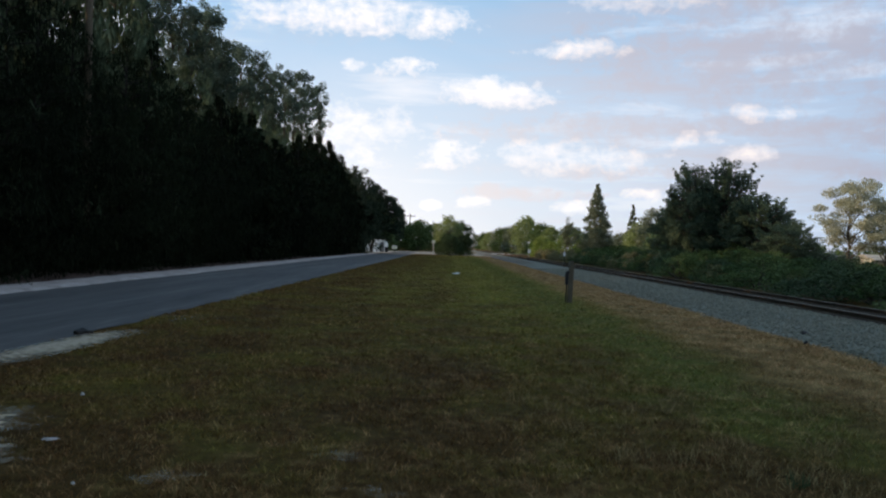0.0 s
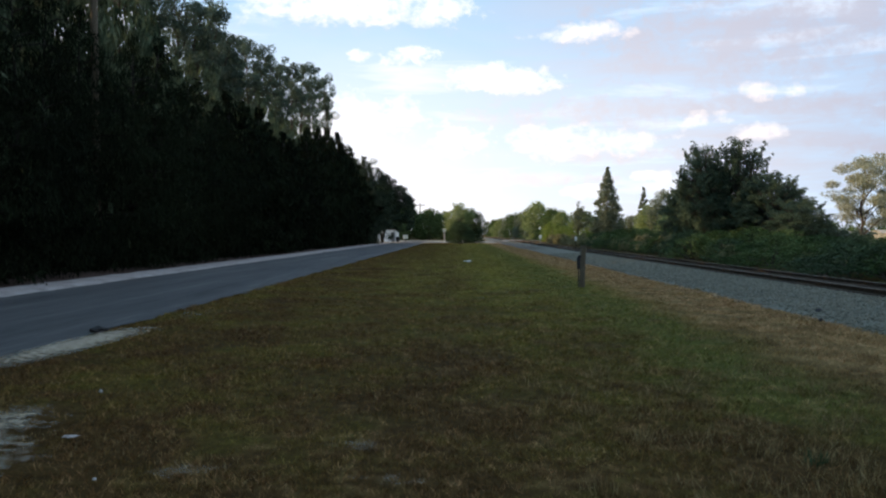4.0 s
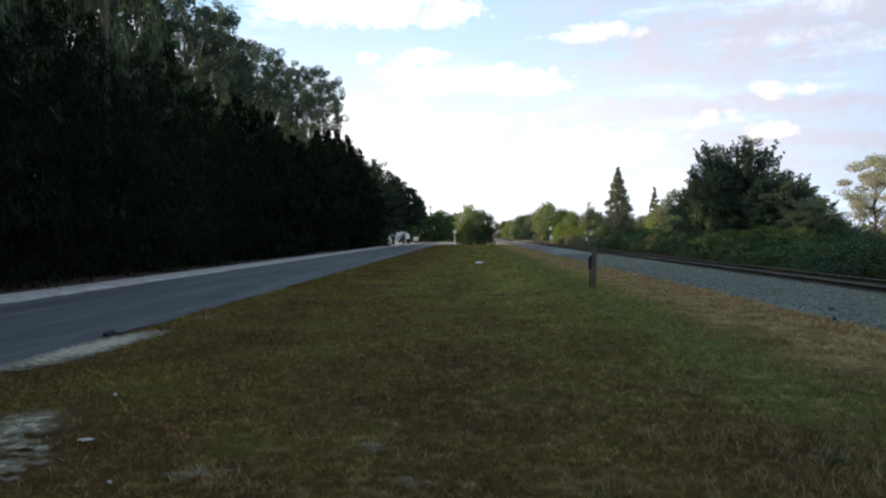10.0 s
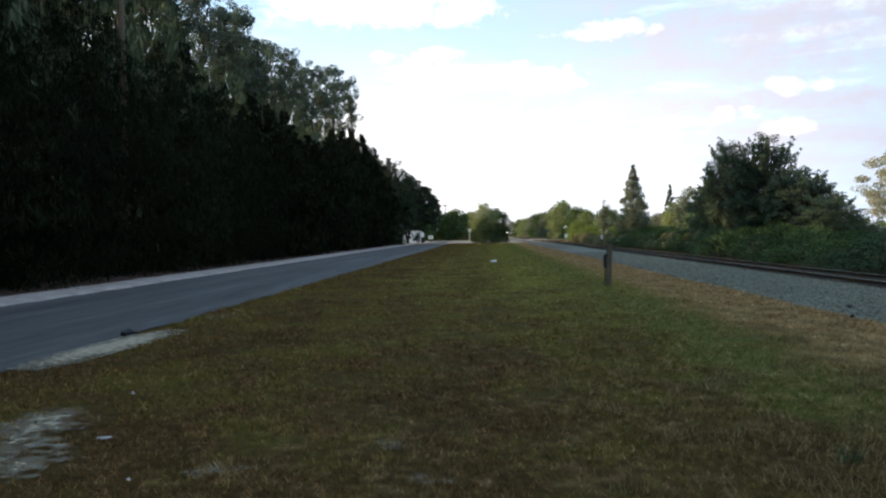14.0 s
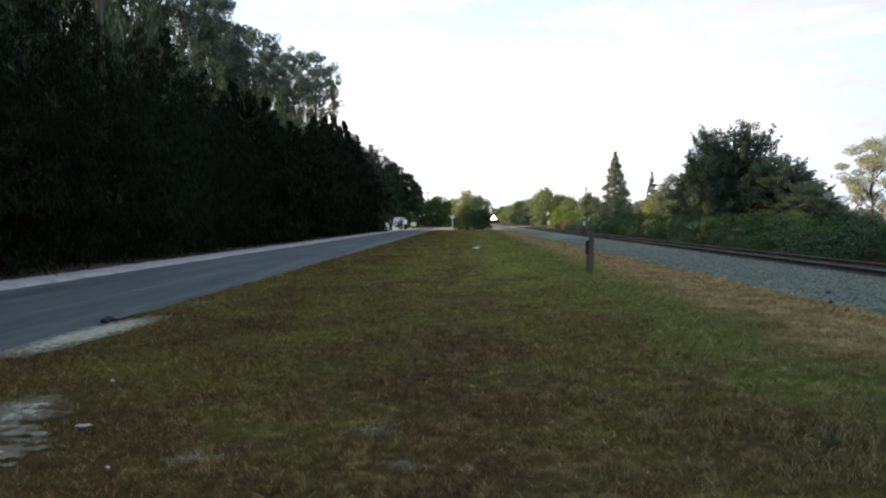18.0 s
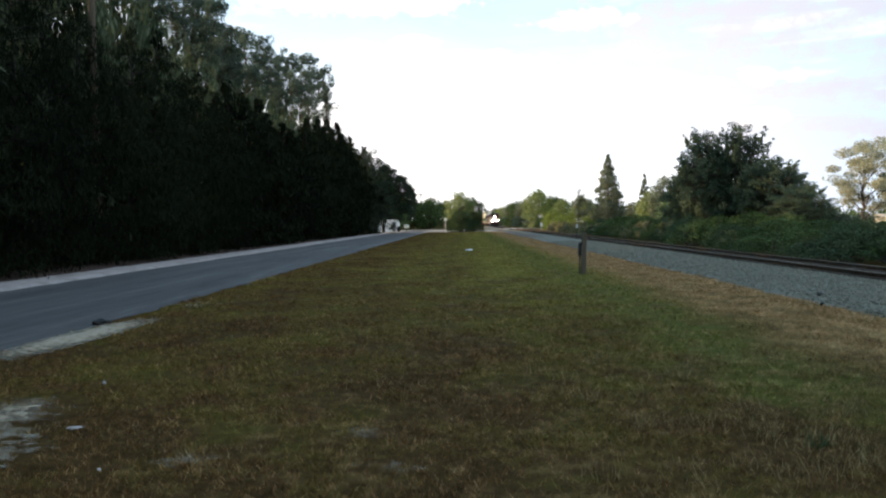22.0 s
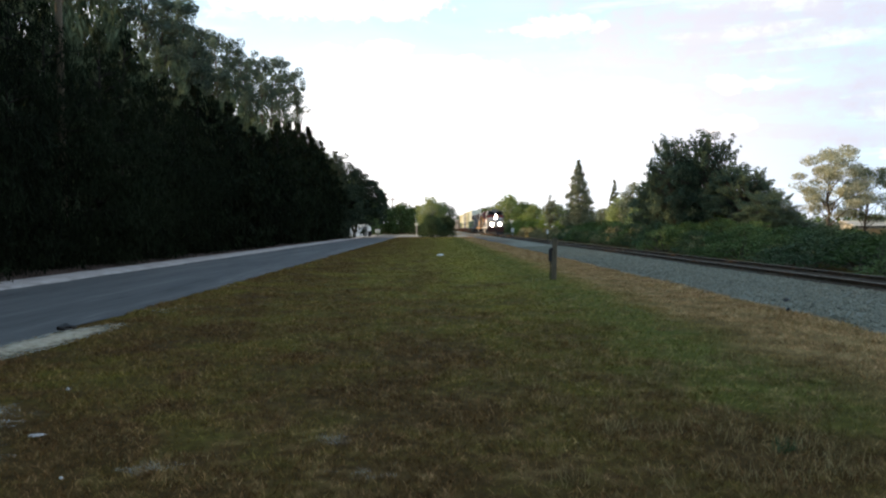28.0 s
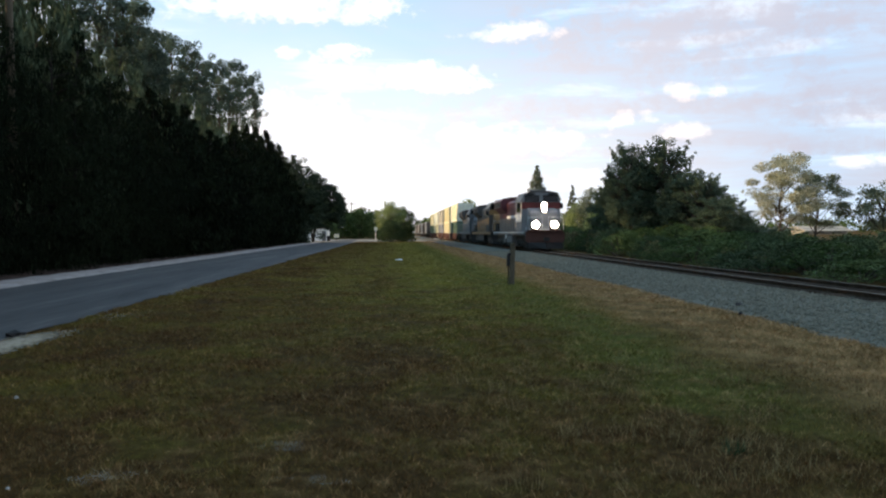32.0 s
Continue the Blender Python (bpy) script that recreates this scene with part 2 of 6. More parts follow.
def lamp_glow(name, c, strength):
    m = bpy.data.materials.new(name)
    m.use_nodes = True
    p = m.node_tree.nodes["Principled BSDF"]
    p.inputs["Base Color"].default_value = (0.8, 0.8, 0.75, 1)
    p.inputs["Emission Color"].default_value = (*c, 1)
    p.inputs["Emission Strength"].default_value = strength
    return m


def turf_material(name="turf", relief=True, gain=(1.0, 1.0, 1.0)):
    """Short grass: green and straw patches, drier towards the track bed."""
    m = bpy.data.materials.new(name)
    m.use_nodes = True
    nt = m.node_tree
    N, L = nt.nodes, nt.links
    p = N["Principled BSDF"]
    p.inputs["Roughness"].default_value = 0.95
    p.inputs["Specular IOR Level"].default_value = 0.03
    geo = N.new("ShaderNodeNewGeometry")
    sep = N.new("ShaderNodeSeparateXYZ")
    L.new(geo.outputs["Position"], sep.inputs[0])

    def nz(scale, detail, stretch, off):
        mp = N.new("ShaderNodeMapping")
        mp.inputs["Scale"].default_value = stretch
        mp.inputs["Location"].default_value = off
        L.new(geo.outputs["Position"], mp.inputs[0])
        t = N.new("ShaderNodeTexNoise")
        t.inputs["Scale"].default_value, t.inputs["Detail"].default_value = scale, detail
        t.inputs["Roughness"].default_value = 0.65
        L.new(mp.outputs[0], t.inputs["Vector"])
        return t.outputs[0]

    def ramp(v, stops):
        r = N.new("ShaderNodeValToRGB")
        stops = [(q, tuple(min(4.0, (g if sum(c) < 0.9 else 1.0) * v) for g, v in zip(gain, c))) for q, c in stops]
        e = r.color_ramp.elements
        e[0].position, e[0].color = stops[0][0], (*stops[0][1], 1)
        e[1].position, e[1].color = stops[-1][0], (*stops[-1][1], 1)
        for q, c in stops[1:-1]:
            e.new(q).color = (*c, 1)
        L.new(v, r.inputs[0])
        return r.outputs[0]

    def mixc(f, a, b):
        n = N.new("ShaderNodeMix")
        n.data_type = "RGBA"
        for s, v in ((n.inputs[0], f), (n.inputs[6], a), (n.inputs[7], b)):
            L.new(v, s)
        return n.outputs[2]

    def mapr(v, a, b, c=0.0, d=1.0):
        n = N.new("ShaderNodeMapRange")
        for s, q in zip(n.inputs[1:5], (a, b, c, d)):
            s.default_value = q
        L.new(v, n.inputs[0])
        return n.outputs[0]

    def mth(op, a, b):
        n = N.new("ShaderNodeMath")
        n.operation = op
        n.use_clamp = True
        for s, v in zip(n.inputs, (a, b)):
            if isinstance(v, (int, float)):
                s.default_value = v
            else:
                L.new(v, s)
        return n.outputs[0]

    def mth2(op, a, b):
        n = N.new("ShaderNodeMath")
        n.operation = op
        L.new(a, n.inputs[0])
        L.new(b, n.inputs[1])
        return n.outputs[0]

    patch = nz(0.55, 5, (1, 0.75, 1), (3, 5, 0))
    blotch = nz(1.6, 7, (1, 0.85, 1), (8, 2, 0))
    small = nz(8.0, 6, (1, 0.9, 1), (1, 2, 0))
    speck = nz(34, 5, (1, 1, 1), (0, 0, 0))
    edge_x = mth2("ADD", sep.outputs[0], mapr(patch, 0.3, 0.7, -1.3, 1.3))
    # the middle of the strip is greener, the side of the lane browner
    lane = mth("MULTIPLY", mapr(edge_x, -0.3, 1.8), mapr(edge_x, 5.3, 4.0))
    swathe = mth("MULTIPLY", mapr(edge_x, 2.4, 3.3), mapr(edge_x, 5.0, 4.2))
    far = mapr(sep.outputs[1], 6.0, 17.0, 0.15, 1.0)
    value = mth("ADD", mth("ADD", mth("MULTIPLY", mapr(patch, 0.36, 0.64), 0.42), mth("MULTIPLY", mapr(blotch, 0.34, 0.66), 0.40)), mth("MULTIPLY", mapr(small, 0.3, 0.7), 0.18))
    value = mth("ADD", value, mth("MULTIPLY", mth("MULTIPLY", lane, far), 0.20))
    value = mth("ADD", value, mth("MULTIPLY", swathe, 0.12))
    value = mth("SUBTRACT", value, mapr(sep.outputs[1], 9.5, 4.5, 0.0, 0.2))
    brown = ramp(small, [(0.33, EARTH[0]), (0.50, EARTH[1]), (0.66, EARTH[2])])
    green = ramp(small, [(0.33, GRASS[0]), (0.50, GRASS[1]), (0.66, GRASS[2])])
    col = mixc(mapr(value, 0.34, 0.86), brown, green)
    lush = ramp(small, [(0.33, LUSH[0]), (0.50, LUSH[1]), (0.66, LUSH[2])])
    col = mixc(mth("MULTIPLY", mth("MULTIPLY", mth("MULTIPLY", mapr(edge_x, -4.5, 1.5, 0.08, 1.0), mapr(edge_x, 5.6, 4.2)), mapr(sep.outputs[1], 11.0, 30.0)), mapr(value, 0.2, 0.7, 0.45, 1.0)), col, lush)
    fine = ramp(speck, [(0.28, (0.80, 0.80, 0.80)), (0.5, (1.0, 1.0, 1.0)), (0.74, (1.28, 1.27, 1.25))])
    mul = N.new("ShaderNodeMix")
    mul.data_type, mul.blend_type = "RGBA", "MULTIPLY"
    mul.inputs[0].default_value = 1.0
    L.new(col, mul.inputs[6])
    L.new(fine, mul.inputs[7])
    col = mul.outputs[2]
    broad = ramp(patch, [(0.34, (0.80, 0.80, 0.80)), (0.5, (1.0, 1.0, 1.0)), (0.66, (1.22, 1.22, 1.22))])
    tone = N.new("ShaderNodeMix")
    tone.data_type, tone.blend_type = "RGBA", "MULTIPLY"
    tone.inputs[0].default_value = 1.0
    L.new(col, tone.inputs[6])
    L.new(broad, tone.inputs[7])
    col = tone.outputs[2]
    straw = ramp(mth("ADD", mth("MULTIPLY", speck, 0.5), mth("MULTIPLY", small, 0.5)), [(0.36, STRAW[0]), (0.50, STRAW[1]), (0.66, STRAW[2])])
    near_x = mth2("ADD", sep.outputs[0], mapr(patch, 0.3, 0.7, -0.45, 0.45))
    fresh = ramp(small, [(0.33, FRESH[0]), (0.50, FRESH[1]), (0.66, FRESH[2])])
    band = mth("MULTIPLY", mth("MULTIPLY", mapr(near_x, 2.2, 3.2), mapr(near_x, 4.5, 3.8)), mapr(blotch, 0.34, 0.56, 0.45, 0.95))
    col = mixc(mth("MULTIPLY", band, mapr(sep.outputs[1], 6.0, 9.0)), col, fresh)
    dry = mth("MULTIPLY", mth("MULTIPLY", mapr(near_x, 3.9, 5.0), mapr(sep.outputs[0], 9.0, 8.0)), mapr(blotch, 0.38, 0.62, 0.30, 0.92))
    flecks = mth("MULTIPLY", mapr(nz(3.6, 7, (1, 0.85, 1), (7, 1, 0)), 0.50, 0.72), mapr(edge_x, -4.0, 1.0, 0.10, 0.55))
    col = mixc(mth("MAXIMUM", dry, flecks), col, straw)
    if not relief:
        # single blades: some straw, some dark
        pick = ramp(geo.outputs["Random Per Island"], [(0.0, (0.55, 0.58, 0.5)), (0.35, (0.85, 0.88, 0.8)), (0.75, (1.06, 1.06, 1.0)), (1.0, (1.3, 1.24, 1.14))])
        vary = N.new("ShaderNodeMix")
        vary.data_type, vary.blend_type = "RGBA", "MULTIPLY"
        vary.inputs[0].default_value = 1.0
        L.new(col, vary.inputs[6])
        L.new(pick, vary.inputs[7])
        col = mixc(mth("MULTIPLY", mapr(geo.outputs["Random Per Island"], 0.84, 0.9), 0.2), vary.outputs[2], straw)
    L.new(col, p.inputs["Base Color"])
    u = N.new("ShaderNodeBump")
    u.inputs["Strength"].default_value, u.inputs["Distance"].default_value = 0.45, 0.04
    L.new(mth("ADD", mth("MULTIPLY", small, 0.6), mth("MULTIPLY", speck, 0.4)), u.inputs["Height"])
    if relief:
        L.new(u.outputs[0], p.inputs["Normal"])
    return m


EARTH = [(0.036, 0.0192, 0.0066), (0.055, 0.0302, 0.0098), (0.080, 0.0460, 0.0150)]
GRASS = [(0.0365, 0.0302, 0.0054), (0.0510, 0.0420, 0.0076), (0.072, 0.0595, 0.0125)]
LUSH = [(0.064, 0.059, 0.010), (0.087, 0.080, 0.014), (0.114, 0.102, 0.024)]
FRESH = [(0.042, 0.046, 0.0095), (0.061, 0.064, 0.0135), (0.086, 0.088, 0.022)]
STRAW = [(0.120, 0.070, 0.026), (0.215, 0.130, 0.053), (0.33, 0.206, 0.090)]
M_TURF = turf_material()
M_TURFBLADE = turf_material("turf_blades", False, (2.82, 2.72, 3.6))
M_ASPHALT = material("asphalt", [(0.016, 0.0155, 0.015), (0.040, 0.039, 0.0375), (0.055, 0.0535, 0.051), (0.094, 0.091, 0.086)], 1.3, 0.85, bump=0.25, bump_scale=60,
                     stretch=(1, 0.05, 1), fine=9)
M_SAND = material("pale_sand", [(0.19, 0.165, 0.148), (0.31, 0.28, 0.26), (0.43, 0.395, 0.37)], 1.6, 0.95, bump=0.5, bump_scale=25, fine=30)


def ragged_sand(name="ragged_sand", reach=0.36, cover=0.75, rough=0.75):
    """Pale sand that thins out into the grass: covered by noise and by the distance from the middle."""
    m = bpy.data.materials.new(name)
    m.use_nodes = True
    N, L = m.node_tree.nodes, m.node_tree.links
    p = N["Principled BSDF"]
    p.inputs["Roughness"].default_value = 0.95
    p.inputs["Specular IOR Level"].default_value = 0.1
    tc, geo = N.new("ShaderNodeTexCoord"), N.new("ShaderNodeNewGeometry")
    d = N.new("ShaderNodeVectorMath")
    d.operation = "DISTANCE"
    d.inputs[1].default_value = (0.5, 0.5, 0.5)
    flat = N.new("ShaderNodeVectorMath")
    flat.operation = "MULTIPLY_ADD"
    flat.inputs[1].default_value, flat.inputs[2].default_value = (1, 1, 0), (0, 0, 0.5)
    L.new(tc.outputs["Generated"], flat.inputs[0])
    L.new(flat.outputs[0], d.inputs[0])
    vals = []
    for sc, det in ((2.6, 5), (9.0, 6), (40.0, 3)):
        t = N.new("ShaderNodeTexNoise")
        t.inputs["Scale"].default_value, t.inputs["Detail"].default_value = sc, det
        L.new(geo.outputs["Position"], t.inputs["Vector"])
        vals.append(t.outputs[0])

    def mth(op, a, b, clamp=False):
        n = N.new("ShaderNodeMath")
        n.operation, n.use_clamp = op, clamp
        for k, v in enumerate((a, b)):
            if isinstance(v, float):
                n.inputs[k].default_value = v
            else:
                L.new(v, n.inputs[k])
        return n.outputs[0]

    v = mth("ADD", mth("MULTIPLY", mth("SUBTRACT", vals[0], 0.5), 1.1), mth("MULTIPLY", mth("SUBTRACT", vals[1], 0.5), 1.0))
    a = mth("MULTIPLY", mth("ADD", mth("SUBTRACT", reach, d.outputs["Value"]), mth("MULTIPLY", v, rough)), 2.4, True)
    L.new(mth("MULTIPLY", a, cover), p.inputs["Alpha"])
    r = N.new("ShaderNodeValToRGB")
    e = r.color_ramp.elements
    e[0].position, e[0].color = 0.32, (0.19, 0.14, 0.085, 1)
    e[1].position, e[1].color = 0.66, (0.46, 0.39, 0.30, 1)
    L.new(mth("ADD", mth("MULTIPLY", vals[1], 0.6), mth("MULTIPLY", vals[2], 0.4)), r.inputs[0])
    L.new(r.outputs[0], p.inputs["Base Color"])
    return m


M_RAGGED = ragged_sand()
M_RAGGED_THICK = ragged_sand("thick_ragged_sand", 0.60, 1.0, 0.3)
M_RAGGED_THIN = ragged_sand("thin_ragged_sand", 0.28, 0.22, 1.3)
M_LITTER = material("leaf_litter", [(0.018, 0.011, 0.008), (0.045, 0.024, 0.017), (0.085, 0.048, 0.034)], 1.2, 0.95, bump=0.6, bump_scale=30, fine=30)
M_BALLAST = material("ballast", [(0.100, 0.097, 0.076), (0.142, 0.138, 0.106), (0.196, 0.190, 0.148)], 5.0, 0.9, bump=0.8, bump_scale=26, fine=38, spec=0.1)
M_STONE = material("ballast_stone", [(0.118, 0.110, 0.082), (0.168, 0.157, 0.118), (0.232, 0.218, 0.166)], 6.0, 0.9, island=0.25, spec=0.15)
M_FOULED = material("fouled_ballast", [(0.016, 0.010, 0.007), (0.034, 0.022, 0.015), (0.070, 0.048, 0.033)], 5.0, 0.95, bump=0.8, bump_scale=26, fine=38, spec=0.05)
M_STEEL = material("rail_steel", [(0.040, 0.024, 0.015), (0.070, 0.043, 0.027), (0.11, 0.072, 0.048)], 5, 0.95, spec=0.05)
M_SHINE = material("polished_rail_head", [(0.12, 0.085, 0.062), (0.19, 0.145, 0.11)], 5, 0.6, metal=0.25, spec=0.2)
M_TIE = material("creosote_tie", [(0.022, 0.015, 0.010), (0.048, 0.032, 0.021), (0.082, 0.058, 0.040)], 3, 0.9, bump=0.4, stretch=(1, 6, 6), objvar=0.25, spec=0.08)
M_BARK = material("bark", [(0.030, 0.024, 0.018), (0.065, 0.052, 0.040), (0.12, 0.10, 0.08)], 3, 0.95, bump=0.6, stretch=(3, 3, 0.5))
# the same needles twice: shade coloured into the front row, light into the second
M_SHADEPINE = material("shaded_pine_needles", [(0.0050, 0.0085, 0.0044), (0.0090, 0.0145, 0.0073), (0.0175, 0.0255, 0.0127)], 0.5, 0.9, island=0.35, objvar=0.3, translucent=0.25, spec=0.05)
M_LITPINE = material("lit_pine_needles", [(0.040, 0.064, 0.036), (0.070, 0.102, 0.058), (0.110, 0.148, 0.088)], 0.5, 0.85, island=0.45, objvar=0.3, translucent=0.2, spec=0.1)
M_PALELEAF = material("pale_olive_leaves", [(0.19, 0.20, 0.125), (0.29, 0.30, 0.20), (0.39, 0.39, 0.28)], 0.7, 0.7, island=0.5, objvar=0.2, translucent=0.35, spec=0.15)
M_TALL = material("tall_tree_leaves", [(0.034, 0.060, 0.044), (0.060, 0.096, 0.070), (0.092, 0.134, 0.098)], 0.6, 0.65, island=0.4, objvar=0.3, translucent=0.4, spec=0.2)
M_DARKLEAF = material("dark_leaves", [(0.030, 0.054, 0.024), (0.050, 0.082, 0.036), (0.074, 0.108, 0.050)], 0.7, 0.7, island=0.3, objvar=0.25, translucent=0.22, spec=0.1)
M_THICKET = material("vine_leaves", [(0.042, 0.067, 0.042), (0.072, 0.104, 0.064), (0.108, 0.145, 0.088)], 0.7, 0.7, island=0.3, objvar=0.25, translucent=0.3, spec=0.1)
M_DARKBARK = material("dark_bark", [(0.008, 0.007, 0.005), (0.016, 0.013, 0.010), (0.030, 0.025, 0.020)], 3, 0.95, bump=0.6, stretch=(3, 3, 0.5))
M_LEAF = material("mid_leaves", [(0.034, 0.064, 0.018), (0.064, 0.106, 0.034), (0.098, 0.142, 0.052)], 0.7, 0.7, island=0.3, objvar=0.3, translucent=0.3, spec=0.12)
M_LIME = material("yellow_green_leaves", [(0.080, 0.125, 0.020), (0.150, 0.205, 0.036), (0.230, 0.275, 0.070)], 0.7, 0.6, island=0.45, objvar=0.3, translucent=0.35, spec=0.25)
# leaf colour kept dark for the shade at the hedge's end
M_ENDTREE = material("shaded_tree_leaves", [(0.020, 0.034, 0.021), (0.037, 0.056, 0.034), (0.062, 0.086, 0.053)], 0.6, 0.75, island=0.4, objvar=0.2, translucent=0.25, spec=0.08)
M_OLIVE = material("olive_leaves", [(0.080, 0.098, 0.060), (0.135, 0.160, 0.098), (0.195, 0.220, 0.145)], 0.7, 0.65, island=0.5, objvar=0.2, translucent=0.3, spec=0.2)
M_FRESH = material("fresh_green_leaves", [(0.095, 0.135, 0.045), (0.165, 0.215, 0.078), (0.245, 0.295, 0.130)], 0.7, 0.65, island=0.4, objvar=0.2, translucent=0.35, spec=0.15)
M_WEED = material("dry_weeds", [(0.11, 0.105, 0.05), (0.19, 0.175, 0.085), (0.28, 0.25, 0.13)], 1.0, 0.8, island=0.6, translucent=0.25, spec=0.15)
M_STRAW = material("straw_blades", [(0.12, 0.078, 0.032), (0.215, 0.145, 0.062), (0.31, 0.22, 0.105)], 0.9, 0.85, island=0.6, translucent=0.2, spec=0.15)
M_WOOD = material("weathered_wood", [(0.050, 0.040, 0.026), (0.095, 0.076, 0.050), (0.15, 0.124, 0.084)], 6, 0.9, bump=0.5, stretch=(4, 4, 0.5))
M_BLACK = paint("black_steel", (0.012, 0.012, 0.013), 0.6)
M_DARK = paint("underframe_black", (0.020, 0.019, 0.018), 0.75)
M_WHITE = paint("white_paint", (0.75, 0.74, 0.70), 0.5, wear=0.12)
M_CONCRETE = material("concrete", [(0.26, 0.25, 0.235), (0.36, 0.35, 0.33), (0.46, 0.45, 0.43)], 0.6, 0.9, bump=0.2, fine=18)
M_GRAVEL = material("pale_gravel", [(0.13, 0.115, 0.09), (0.20, 0.18, 0.145), (0.29, 0.265, 0.22)], 0.5, 0.95, bump=0.3, fine=9)
M_DIRT = material("shoulder_dirt", [(0.050, 0.036, 0.022), (0.080, 0.059, 0.037), (0.125, 0.096, 0.064)], 0.8, 0.95, bump=0.4, fine=12)
M_GLASS = glass("dark_glass", (0.006, 0.007, 0.008))
M_GALV = paint("galvanised_steel", (0.42, 0.43, 0.44), 0.5, 0.5)
M_HOODGREY = paint("dark_grey_paint", (0.14, 0.135, 0.13), 0.55)
M_REDORANGE = paint("fire_red_paint", (0.20, 0.030, 0.024), 0.5)
M_MAROON = paint("maroon_paint", (0.085, 0.018, 0.024), 0.5)
M_SILVER = paint("silver_grey_paint", (0.25, 0.24, 0.24), 0.55)
M_RUST = paint("rusty_red_paint", (0.085, 0.032, 0.022), 0.75)
M_ORANGE = paint("orange_yellow_paint", (0.27, 0.145, 0.055), 0.6)
M_BLUEGREY = paint("blue_grey_paint", (0.085, 0.105, 0.115), 0.55)
M_CREAM = paint("cream_paint", (0.80, 0.77, 0.60), 0.6, wear=0.12)
M_YELLOW = paint("yellow_paint", (0.64, 0.58, 0.37), 0.6, wear=0.15)
M_TAN = paint("tan_paint", (0.44, 0.41, 0.34), 0.65)
M_GREEN = paint("dull_green_paint", (0.10, 0.15, 0.10), 0.65)
M_BROWN = paint("boxcar_brown_paint", (0.095, 0.075, 0.062), 0.8)
M_GRIME = paint("sooty_grey_paint", (0.075, 0.068, 0.062), 0.75)
M_GREYBOX = paint("grey_container_paint", (0.30, 0.30, 0.29), 0.65)
M_ROOF = paint("tan_roof_sheet", (0.34, 0.30, 0.235), 0.7)
M_LAMP = lamp_glow("headlight_lens", (1.0, 0.97, 0.90), 40.0)

# ---------------------------------------------------------------- mesh helpers


def mesh_of(name, verts, faces, mats, smooth=False):
    me = bpy.data.meshes.new(name)
    me.from_pydata([tuple(v) for v in verts], [], [tuple(f) for f in faces])
    for m in (mats if isinstance(mats, (list, tuple)) else [mats]):
        me.materials.append(m)
    if smooth:
        me.polygons.foreach_set("use_smooth", [True] * len(me.polygons))
    me.update()
    return me


def quads_mesh(name, verts, mat):
    """A mesh of loose four-cornered leaves from an (n, 4, 3) array."""
    n = len(verts)
    me = bpy.data.meshes.new(name)
    me.vertices.add(n * 4)
    me.vertices.foreach_set("co", np.asarray(verts, np.float32).ravel())
    me.loops.add(n * 4)
    me.loops.foreach_set("vertex_index", np.arange(n * 4, dtype=np.int32))
    me.polygons.add(n)
    me.polygons.foreach_set("loop_start", np.arange(0, n * 4, 4, dtype=np.int32))
    me.polygons.foreach_set("loop_total", np.full(n, 4, np.int32))
    me.materials.append(mat)
    me.update(calc_edges=True)
    return me


def empty(name, m=None, **tags):
    ob = new(name)
    ob.empty_display_size = 0.2
    if m is not None:
        ob.matrix_basis = m
    return tagged(ob, **tags)


def part(name, bm, mat, parent=None, label="", bevel=0.0, smooth=False):
    """Links a bmesh as one mesh object under a thing or under a part."""
    if bevel:
        bmesh.ops.bevel(bm, geom=list(bm.edges), offset=bevel, segments=1, affect="EDGES", clamp_overlap=True)
    bmesh.ops.recalc_face_normals(bm, faces=list(bm.faces))
    me = bpy.data.meshes.new(name)
    bm.to_mesh(me)
    bm.free()
    me.materials.append(mat)
    if smooth:
        me.polygons.foreach_set("use_smooth", [True] * len(me.polygons))
    ob = new(name, me)
    ob.parent = parent
    return tagged(ob, label=label)


def piece(name, me, parent, m=None):
    ob = new(name, me)
    ob.parent = parent
    if m is not None:
        ob.matrix_basis = m
    return ob


def add_box(bm, x0, x1, y0, y1, z0, z1):
    v = [bm.verts.new((x, y, z)) for x in (x0, x1) for y in (y0, y1) for z in (z0, z1)]
    for f in ((0, 1, 3, 2), (4, 6, 7, 5), (0, 4, 5, 1), (2, 3, 7, 6), (0, 2, 6, 4), (1, 5, 7, 3)):
        bm.faces.new([v[k] for k in f])
    return bm


def box(x0, x1, y0, y1, z0, z1):
    return add_box(bmesh.new(), x0, x1, y0, y1, z0, z1)


def add_prism(bm, outline, axis, a, b):
    """A closed outline of (u, v) pushed along an axis: x takes (y, z), y takes (x, z), z takes (x, y)."""
    def at(u, v, w):
        return {"x": (w, u, v), "y": (u, w, v), "z": (u, v, w)}[axis]
    p = [bm.verts.new(at(u, v, a)) for u, v in outline]
    q = [bm.verts.new(at(u, v, b)) for u, v in outline]
    n = len(outline)
    bm.faces.new(p)
    bm.faces.new(q[::-1])
    for k in range(n):
        bm.faces.new((p[k], q[k], q[(k + 1) % n], p[(k + 1) % n]))
    return bm


def prism(outline, axis, a, b):
    return add_prism(bmesh.new(), outline, axis, a, b)


